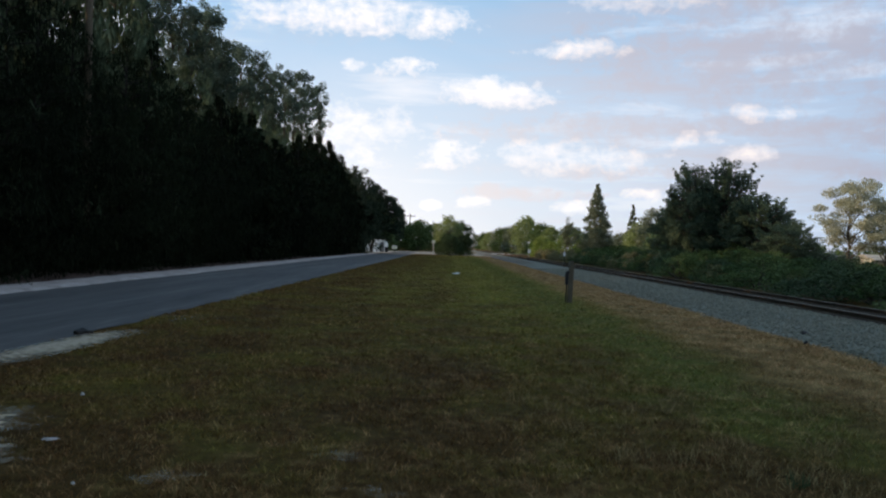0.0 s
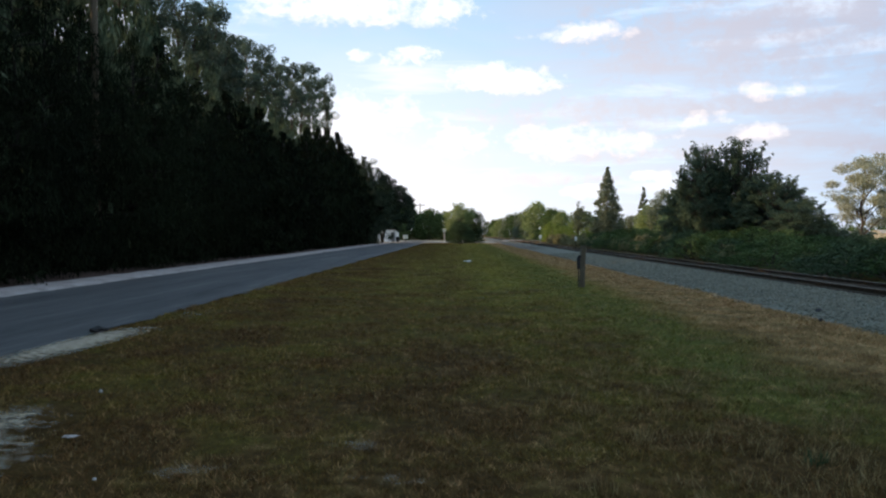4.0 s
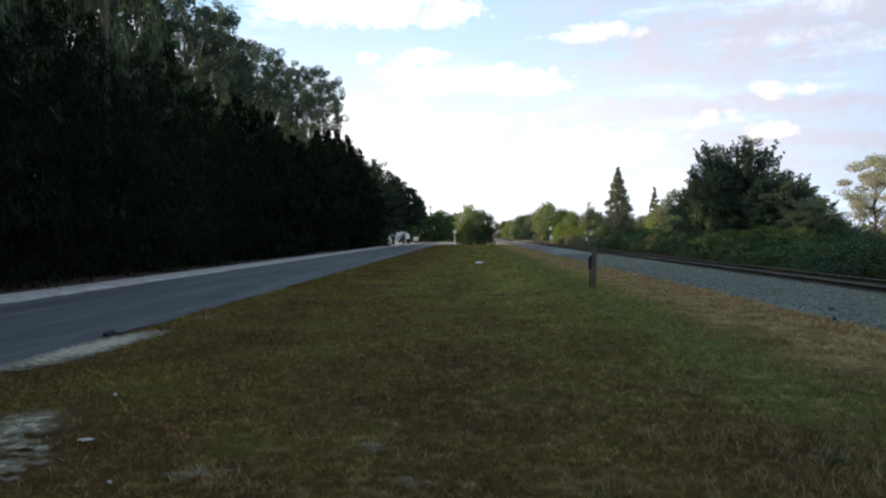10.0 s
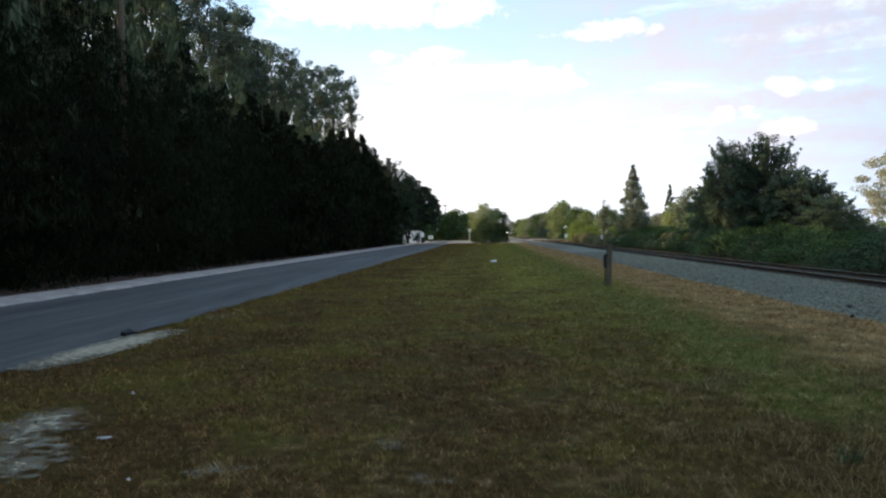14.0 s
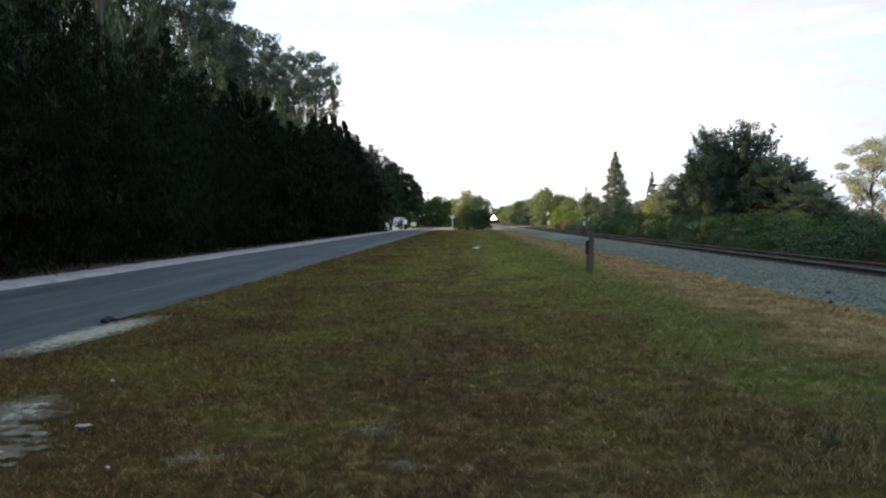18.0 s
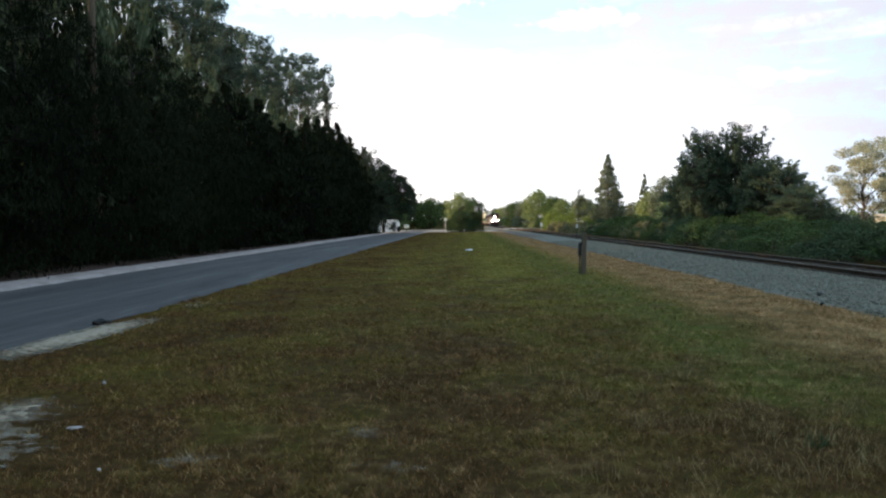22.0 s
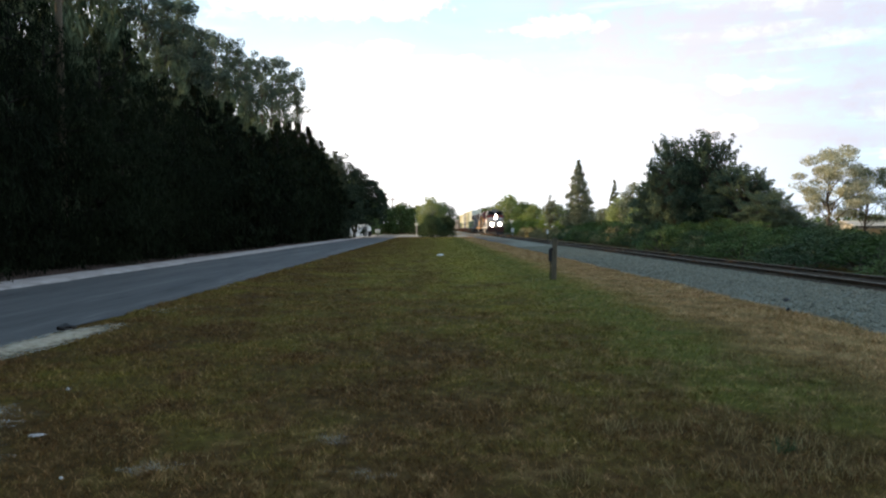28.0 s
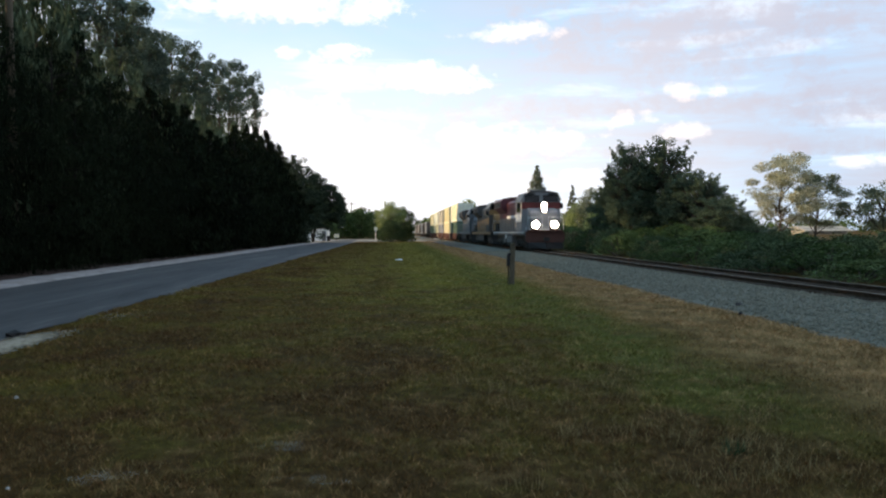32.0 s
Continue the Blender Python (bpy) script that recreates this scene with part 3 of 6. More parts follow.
def add_tube(bm, pts, radii, sides=7, caps=True):
    """A tapered tube along points."""
    pts = [Vector(p) for p in pts]
    if not isinstance(radii, (list, tuple)):
        radii = [radii] * len(pts)
    rings = []
    for k, p in enumerate(pts):
        d = (pts[min(k + 1, len(pts) - 1)] - pts[max(k - 1, 0)]).normalized()
        u = d.orthogonal().normalized() if abs(d.z) < 0.95 else Vector((1, 0, 0)).cross(d).normalized()
        w = d.cross(u)
        rings.append([bm.verts.new(p + (u * math.cos(6.2832 * s / sides) + w * math.sin(6.2832 * s / sides)) * radii[k]) for s in range(sides)])
    for a, b in zip(rings, rings[1:]):
        for s in range(sides):
            bm.faces.new((a[s], a[(s + 1) % sides], b[(s + 1) % sides], b[s]))
    if caps:
        bm.faces.new(rings[0][::-1])
        bm.faces.new(rings[-1])
    return bm


def tube(pts, radii, sides=7):
    return add_tube(bmesh.new(), pts, radii, sides)


# ---------------------------------------------------------------- leaves and trees


def leaf_cards(rng, centres, axes, length, width):
    """Kite-shaped leaves or sprays: centres (n, 3), axes (n, 3) along each, sizes jittered."""
    n = len(centres)
    axes = axes / np.maximum(np.linalg.norm(axes, axis=1, keepdims=True), 1e-6)
    side = np.cross(axes, rng.normal(size=(n, 3)))
    side /= np.maximum(np.linalg.norm(side, axis=1, keepdims=True), 1e-6)
    ln = (length * rng.uniform(0.6, 1.35, n))[:, None]
    wd = (width * rng.uniform(0.6, 1.35, n))[:, None]
    a = centres - axes * ln * 0.5
    b = centres + side * wd * 0.5 - axes * ln * 0.08
    c = centres + axes * ln * 0.5
    d = centres - side * wd * 0.5 - axes * ln * 0.08
    return np.stack([a, b, c, d], 1)


def clump_cards(rng, clumps, radii, per, length, width, droop=0.0):
    """Leaves gathered in clumps; droop > 0 lets them hang."""
    rr = np.asarray(radii, float)
    many = np.maximum(6, per * np.clip((rr / rr.mean()) ** 1.5, 0.12, 1.8)).astype(int)
    idx = np.repeat(np.arange(len(clumps)), many)
    d = rng.normal(size=(len(idx), 3))
    d /= np.linalg.norm(d, axis=1, keepdims=True)
    r = rng.uniform(0.25, 1.0, len(idx)) ** 0.6
    off = d * (r * np.asarray(radii)[idx])[:, None]
    off[:, 2] *= 0.75
    c = np.asarray(clumps)[idx] + off
    ax = d * (1 - droop) + rng.normal(size=d.shape) * 0.55
    ax[:, 2] -= droop * 1.6
    return leaf_cards(rng, c, ax, length, width)


def trunk_mesh(bm, rng, height, radius, lean=0.3, top=0.12):
    pts = [(0, 0, -0.3)]
    x = y = 0.0
    for k in range(1, 6):
        x += rng.uniform(-lean, lean) * 0.4
        y += rng.uniform(-lean, lean) * 0.4
        pts.append((x, y, height * k / 5))
    add_tube(bm, pts, [radius * (1.25 if k == 0 else 1 - (1 - top) * k / 5) for k in range(6)], 8)
    return pts


def along(pts, z):
    for p, q in zip(pts, pts[1:]):
        if z <= q[2]:
            f = (z - p[2]) / max(1e-6, q[2] - p[2])
            return Vector(p).lerp(Vector(q), f)
    return Vector(pts[-1])


def conifer(name, seed, height, radius, per, clumps, length, width, droop, power, mat, low=0.02, trunk_r=0.16, bark=None, shag=0.25, foot=0.72, swell=6.0):
    """A feathery evergreen with foliage from near the ground: trunk, limbs, drooping sprays."""
    rng = np.random.default_rng(seed)
    root = empty(name)
    bm = bmesh.new()
    pts = trunk_mesh(bm, rng, height * 0.97, trunk_r, 0.25, 0.1)
    cs, rs = [], []
    for k in range(clumps):
        f = low + (1 - low) * (k + rng.uniform(0, 1)) / clumps
        z = height * f
        rr = radius * max(0.06, (1 - f ** power)) * (foot + (1 - foot) * min(1, f * swell)) * rng.uniform(0.45, 1.0 + shag)
        a = rng.uniform(0, 6.2832)
        c0 = along(pts, min(z, height * 0.95))
        c = (c0.x + rr * math.cos(a), c0.y + rr * math.sin(a), z + rng.uniform(-0.2, 0.2))
        cs.append(c)
        rs.append(max(0.16, radius * 0.30 * (1.15 - 0.95 * f)) * rng.uniform(0.7, 1.2))
        if k % 4 == 0 and rr > 0.4:
            add_tube(bm, [c0 - Vector((0, 0, 0.3)), c0.lerp(Vector(c), 0.5), c], [0.05, 0.035, 0.012], 4, False)
    part("trunk", bm, bark or M_BARK, root, smooth=True)
    q = clump_cards(rng, np.array(cs), np.array(rs), per, length, width, droop)
    q[:, :, 2] = np.maximum(q[:, :, 2], 0.03)
    piece("crown", quads_mesh("crown", q, mat), root)
    return root


def broadleaf(name, seed, height, spread, crown_low, clumps, per, leaf, mat, trunk_r=0.18, airy=0.0, bark=None, shape=1.0, clump_r=0.16, droop=0.1, spikes=0):
    """A rounded tree: tapered trunk, forked limbs and a crown of leafy clumps with gaps."""
    rng = np.random.default_rng(seed)
    root = empty(name)
    bm = bmesh.new()
    mid = crown_low + (height - crown_low) * 0.45
    pts = trunk_mesh(bm, rng, mid, trunk_r, 0.5, 0.5)
    cs, rs = [], []
    cz = (height + crown_low) / 2
    lobes = [(rng.uniform(0, 6.28), rng.uniform(-0.5, 0.8), rng.uniform(0.8, 1.18)) for _ in range(7)]
    while len(cs) < clumps:
        d = rng.normal(size=3)
        d /= np.linalg.norm(d)
        r = rng.uniform(0.5 if airy < 0.5 else 0.35, 1.0)
        bulge = max(l[2] * max(0, d[0] * math.cos(l[0]) + d[1] * math.sin(l[0]) * 1.0 + d[2] * l[1]) for l in lobes)
        k = r * (0.62 + 0.42 * bulge)
        h = (height - crown_low) / 2
        x, y, z = d[0] * spread * 0.5 * k, d[1] * spread * 0.5 * k, cz + d[2] * h * min(1.0, k * 1.05)
        w = 1 - (1 - shape) * max(0.0, (z - cz) / h)
        cs.append((x * w, y * w, z))
        rs.append(spread * clump_r * rng.uniform(0.6, 1.25))
    for k in range(spikes):
        a, up = rng.uniform(0, 6.28), rng.uniform(-0.3, 0.85)
        reach = rng.uniform(0.92, 1.28)
        h = (height - crown_low) / 2
        tip = (math.cos(a) * spread * 0.5 * reach * math.sqrt(1 - up * up * 0.95), math.sin(a) * spread * 0.5 * reach * math.sqrt(1 - up * up * 0.95), cz + h * up * rng.uniform(1.0, 1.12))
        for f, q in ((0.78, 0.048), (0.89, 0.036), (1.0, 0.022)):
            cs.append(tuple(f * t + (1 - f) * b for t, b in zip(tip, (0, 0, cz))))
            rs.append(spread * q * rng.uniform(0.8, 1.2))
    clumps = len(cs)
    order = list(range(clumps))
    rng.shuffle(order)
    for k in order[:max(6, int(clumps * (0.22 + 0.3 * airy)))]:
        base = along(pts, min(mid, max(crown_low * 0.7, cs[k][2] - spread * 0.3)))
        v = Vector(cs[k])
        knee = base.lerp(v, 0.5) + Vector((0, 0, 0.08 * spread))
        add_tube(bm, [base, knee, v], [trunk_r * 0.42, trunk_r * 0.26, trunk_r * 0.07], 5, False)
    part("trunk", bm, bark or M_BARK, root, smooth=True)
    q = clump_cards(rng, np.array(cs), np.array(rs), per, leaf, leaf * 0.55, droop)
    q[:, :, 2] = np.maximum(q[:, :, 2], 0.03)
    piece("crown", quads_mesh("crown", q, mat), root)
    return root


def shrub(name, seed, height, spread, clumps, per, leaf, mat, depth=None):
    """A dense bush that is leafy down to the ground."""
    rng = np.random.default_rng(seed)
    root = empty(name)
    bm = bmesh.new()
    cs, rs = [], []
    depth = depth or spread
    for k in range(clumps):
        a, f = rng.uniform(0, 6.28), rng.uniform(0.05, 1.0)
        r = math.sqrt(max(0.03, 1 - f ** 2.2)) * rng.uniform(0.55, 1.0)
        cs.append((math.cos(a) * spread * 0.5 * r, math.sin(a) * depth * 0.5 * r, height * (f * 0.9 + rng.uniform(-0.03, 0.06))))
        rs.append(min(spread, height) * 0.20 * rng.uniform(0.6, 1.25))
        if k % 6 == 0:
            add_tube(bm, [(cs[-1][0] * 0.15, cs[-1][1] * 0.15, -0.1), (cs[-1][0] * 0.6, cs[-1][1] * 0.6, cs[-1][2] * 0.6), cs[-1]], [0.05, 0.035, 0.012], 4, False)
    part("branchwork", bm, M_BARK, root, smooth=True)
    q = clump_cards(rng, np.array(cs), np.array(rs), per, leaf, leaf * 0.55, 0.1)
    q[:, :, 2] = np.maximum(q[:, :, 2], 0.02)
    piece("crown", quads_mesh("crown", q, mat), root)
    return root


def lobed_tree(name, seed, height, low, lobes, per, leaf, mat, spread=2.4, trunk_r=0.2, bark=None):
    """A tall thin tree: a bare stem, upswept limbs and upright leafy lobes with sky between them."""
    rng = np.random.default_rng(seed)
    root = empty(name)
    bm = bmesh.new()
    pts = trunk_mesh(bm, rng, height * 0.96, trunk_r, 0.9, 0.12)
    quads = []
    for k in range(lobes):
        f = (k + rng.uniform(0.1, 0.9)) / lobes
        z = low + (height - low) * f
        r = spread * (0.45 + 0.75 * math.sin(math.pi * min(1.0, 0.12 + f * 0.86))) * rng.uniform(0.2, 1.0)
        a = 2.4 * k + rng.uniform(-0.5, 0.5)
        c0 = along(pts, z)
        tip = Vector((c0.x + r * math.cos(a), c0.y + r * math.sin(a), min(z, height - 0.5)))
        base = along(pts, max(low * 0.75, z - 1.6 - r))
        add_tube(bm, [base, base.lerp(tip, 0.55) - Vector((0, 0, 0.2)), tip], [0.07, 0.05, 0.02], 5, False)
        for j in range(3):
            c = np.array(tip) + rng.normal(0, 0.42, 3) * (1, 1, 0.9)
            rh = rng.uniform(0.5, 0.85) * (1.1 - 0.25 * f)
            d = rng.normal(size=(per // 3, 3))
            d /= np.linalg.norm(d, axis=1, keepdims=True)
            rad = (rng.uniform(0.2, 1.0, len(d)) ** 0.5)[:, None]
            quads.append(leaf_cards(rng, c + d * rad * np.array((rh, rh, rh * 0.85)), d + rng.normal(size=d.shape) * 0.8, leaf, leaf * 0.55))
    part("trunk", bm, bark or M_BARK, root, smooth=True)
    piece("crown", quads_mesh("crown", np.concatenate(quads), mat), root)
    return root


def overhanging_tree(name, seed, height, low, reach, back, clumps, per, leaf, mat):
    """A leaning tree whose layered boughs step down on one side (+x) until they hang low at the tips."""
    rng = np.random.default_rng(seed)
    root = empty(name)
    bm = bmesh.new()
    pts = trunk_mesh(bm, rng, height * 0.86, 0.3, 0.5, 0.2)
    cs, rs = [], []
    for k in range(clumps):
        d = rng.uniform(-back, reach)
        top = height - (0.98 * d if d > 0 else 0.15 * abs(d)) - 0.7 * abs(math.sin(d * 1.9 + 0.4))
        f = rng.uniform(0, 1) ** 0.75
        z = low + (top - low) * f
        deep = 4.0 * math.sqrt(max(0.05, 1 - (d / (reach + 0.5)) ** 2)) * (1.05 - 0.6 * f)
        cs.append((d, rng.uniform(-deep, deep), z))
        rs.append(rng.uniform(0.45, 0.95))
        if k % 5 == 0:
            base = along(pts, min(height * 0.8, max(low * 0.8, z - 1.2 - 0.25 * abs(d))))
            add_tube(bm, [base, base.lerp(Vector(cs[-1]), 0.5) + Vector((0, 0, 0.35)), cs[-1]], [0.10, 0.06, 0.02], 5, False)
    part("trunk", bm, M_DARKBARK, root, smooth=True)
    piece("crown", quads_mesh("crown", clump_cards(rng, np.array(cs), np.array(rs), per, leaf, leaf * 0.5, 0.2), mat), root)
    return root


def forked_tree(name, seed, height, spread, low, mat):
    """A small tree on two dark stems that part near the ground."""
    rng = np.random.default_rng(seed)
    root = empty(name)
    bm = bmesh.new()
    add_tube(bm, [(0, 0, -0.3), (0, 0, 0.7)], [0.36, 0.3], 8)
    cs, rs = [], []
    for way in (-1, 1):
        tip = Vector((way * 0.75, 0.1 * way, low + 0.6))
        add_tube(bm, [(0, 0, 0.6), (way * 0.22, 0, 1.3), (way * 0.5, 0, 2.2), tip], [0.24, 0.22, 0.2, 0.14], 7)
        for k in range(32):
            d = Vector(rng.normal(size=3)).normalized()
            c = Vector((way * spread * 0.16, 0, (height + low) / 2)) + Vector((d.x * spread * 0.34, d.y * spread * 0.42, d.z * (height - low) * 0.46))
            cs.append(tuple(c))
            rs.append(rng.uniform(0.5, 0.9))
            if k % 4 == 0:
                add_tube(bm, [tip, tip.lerp(c, 0.5), c], [0.07, 0.05, 0.02], 5, False)
    part("trunk", bm, M_DARKBARK, root, smooth=True)
    q = clump_cards(rng, np.array(cs), np.array(rs), 70, 0.26, 0.15, 0.1)
    q[:, :, 2] = np.maximum(q[:, :, 2], low * 0.85)
    piece("crown", quads_mesh("crown", q, mat), root)
    return root


def layered_tree(name, seed, height, low, spread, plates, per, leaf, mat, trunk_r=0.2, bark=None):
    """An open tree: a leaning stem, spreading limbs and flat leafy plates with sky between them."""
    rng = np.random.default_rng(seed)
    root = empty(name)
    bm = bmesh.new()
    pts = trunk_mesh(bm, rng, height * 0.8, trunk_r, 0.7, 0.25)
    quads = []
    for k in range(plates):
        f = (k + rng.uniform(0.0, 0.8)) / plates
        z = low + (height - low) * f ** 0.85
        r = spread * 0.5 * (0.55 + 0.9 * f) * (1.25 - 0.95 * max(0.0, f - 0.35) / 0.65) * rng.uniform(0.35, 1.0)
        a = 2.4 * k + rng.uniform(-0.4, 0.4)
        c0 = along(pts, z)
        tip = Vector((c0.x + r * math.cos(a), c0.y + r * math.sin(a), z))
        base = along(pts, max(low * 0.5, z - 1.0 - r * 0.5))
        knee = base.lerp(tip, 0.5) + Vector((0, 0, 0.15))
        add_tube(bm, [base, knee, tip], [trunk_r * 0.4, trunk_r * 0.24, trunk_r * 0.08], 5, False)
        for j in range(3):
            c = np.array(base.lerp(tip, rng.uniform(0.75, 1.1)) + Vector((rng.normal(0, 0.35), rng.normal(0, 0.35), rng.uniform(-0.1, 0.3))))
            rh, rv = rng.uniform(0.7, 1.15), rng.uniform(0.35, 0.6)
            d = rng.normal(size=(per, 3))
            d /= np.linalg.norm(d, axis=1, keepdims=True)
            q = c + d * (rng.uniform(0.1, 1.0, per) ** 0.5)[:, None] * np.array((rh, rh, rv))
            quads.append(leaf_cards(rng, q, d + rng.normal(size=d.shape) * 0.8, leaf, leaf * 0.5))
    part("trunk", bm, bark or M_BARK, root, smooth=True)
    piece("crown", quads_mesh("crown", np.concatenate(quads), mat), root)
    return root


def placed(x, y, turn=0.0, s=1.0, sz=None, z=0.0):
    return pose(x, y, z, 0, 0, turn) @ Matrix.Diagonal((s, s, sz or s, 1))


def plant(kinds, spots, label, category, group=""):
    """Sets the kinds out at spots (x, y, turn, scale, height scale); each kind is used once as itself."""
    used = set()
    for k, (which, x, y, turn, s, sz) in enumerate(spots):
        src = kinds[which % len(kinds)]
        m = placed(x, y, turn, s, sz)
        if which % len(kinds) in used:
            ob = src.copy()
            scene.collection.objects.link(ob)
            for c in src.children:
                d = c.copy()
                scene.collection.objects.link(d)
                d.parent = ob
        else:
            ob = src
            used.add(which % len(kinds))
        ob.matrix_basis = m
        tagged(ob, label=label, category=category, group=group)


# ---------------------------------------------------------------- ground, lane, track bed
TRACK_X, RAIL_Z = 11.9, 0.18
ROAD_L, ROAD_R = -12.0, -6.08
rng0 = np.random.default_rng(5)


def wob(x, y, s, k=0.0):
    return noise.noise(Vector((x * s, y * s, k)))


def ground_sheet():
    xs = [-3000, -900, -300, -120, -60] + [-34 + 0.8 * k for k in range(86)] + [60, 120, 300, 900, 3000]
    ys = [-1500, -400, -120, -50] + [-20 + 0.8 * k for k in range(300)] + [260, 330, 500, 900, 1600, 3500]
    verts, faces = [], []
    for y in ys:
        for x in xs:
            z = 0.0
            if -34 < x < 34 and -20 < y < 218:
                z = 0.035 * wob(x, y, 0.35) + 0.02 * wob(x, y, 1.3, 4.0) - 0.02
                if ROAD_L - 1.2 < x < ROAD_R + 0.3 or x > 6.7:
                    z = -0.04
            verts.append((x, y, z))
    n = len(xs)
    for j in range(len(ys) - 1):
        for i in range(n - 1):
            faces.append((j * n + i, j * n + i + 1, j * n + i + 1 + n, j * n + i + n))
    ob = new("ground", mesh_of("ground", verts, faces, M_TURF, True))
    tagged(ob, "short patchy grass, green and straw brown, on level ground", "ground", kind="structure")


def strip(name, y0, y1, step, left, right, z, crown, mat, label, category, edge=0.12, seed=0.0, cols=9, drop=0.05):
    """A long paved or loose strip with ragged sides."""
    verts, faces = [], []
    ys = []
    y = y0
    while y < y1:
        ys.append(y)
        y += step if y < 80 else step * 4
    ys.append(y1)
    for y in ys:
        a = left + edge * wob(3.1 + seed, y, 0.7) + edge * 0.6 * wob(9 + seed, y, 2.3)
        b = right + edge * wob(7.7 + seed, y, 0.6) + edge * 0.6 * wob(1.5 + seed, y, 2.1)
        for k in range(cols):
            f = k / (cols - 1)
            h = z + crown * (1 - (2 * f - 1) ** 2) - (drop if k in (0, cols - 1) else 0)
            verts.append((a + (b - a) * f, y, h))
    for j in range(len(ys) - 1):
        for k in range(cols - 1):
            q = j * cols + k
            faces.append((q, q + 1, q + 1 + cols, q + cols))
    ob = new(name, mesh_of(name, verts, faces, mat, True))
    return tagged(ob, label, category, kind="structure")


def sand_patch(x, y, w, l, turn, seed, h=0.012):
    """A low irregular spill of pale sand."""
    verts, faces, n = [], [], 12
    for b in range(n + 1):
        for a in range(n + 1):
            u, v = 2 * a / n - 1, 2 * b / n - 1
            px, py = u * w * 0.85, v * l * 0.85
            c, d = math.cos(radians(turn)), math.sin(radians(turn))
            gx, gy = x + px * c - py * d, y + px * d + py * c
            verts.append((px, py, max(-0.004, 0.035 * wob(gx, gy, 0.35) + 0.02 * wob(gx, gy, 1.3, 4.0) - 0.02) + h * (1 - u * u) * (1 - v * v)))
    for b in range(n):
        for a in range(n):
            k = b * (n + 1) + a
            faces.append((k, k + 1, k + n + 2, k + n + 1))
    ob = new("sand_patch", mesh_of("sand_patch", verts, faces, M_RAGGED_THICK if seed == 1.0 else M_RAGGED_THIN if seed > 4 else M_RAGGED, True))
    ob.matrix_basis = pose(x, y, 0.008, 0, 0, turn)
    tagged(ob, "pale grey sand spilled in the grass beside the lane", "sand", kind="structure")


# spills of sand: x, y, half width, half length, turn, kind
SAND = ((-5.70, 12.95, 0.52, 2.8, -3, 1.0), (-3.95, 7.3, 0.75, 1.5, 12, 2.0),
        (-3.7, 6.2, 0.8, 1.0, 40, 3.5), (-5.4, 17.7, 0.8, 1.5, 15, 4.2), (-5.95, 25.4, 0.5, 1.8, 0, 5.1), (-6.1, 36, 0.4, 2.6, 0, 6.4),
        (-6.15, 52, 0.4, 3.0, 0, 8.3), (-1.95, 6.0, 0.4, 0.3, 0, 7.7), (-0.75, 6.8, 0.4, 0.35, 30, 7.8), (-0.45, 5.8, 0.4, 0.3, 10, 7.9))


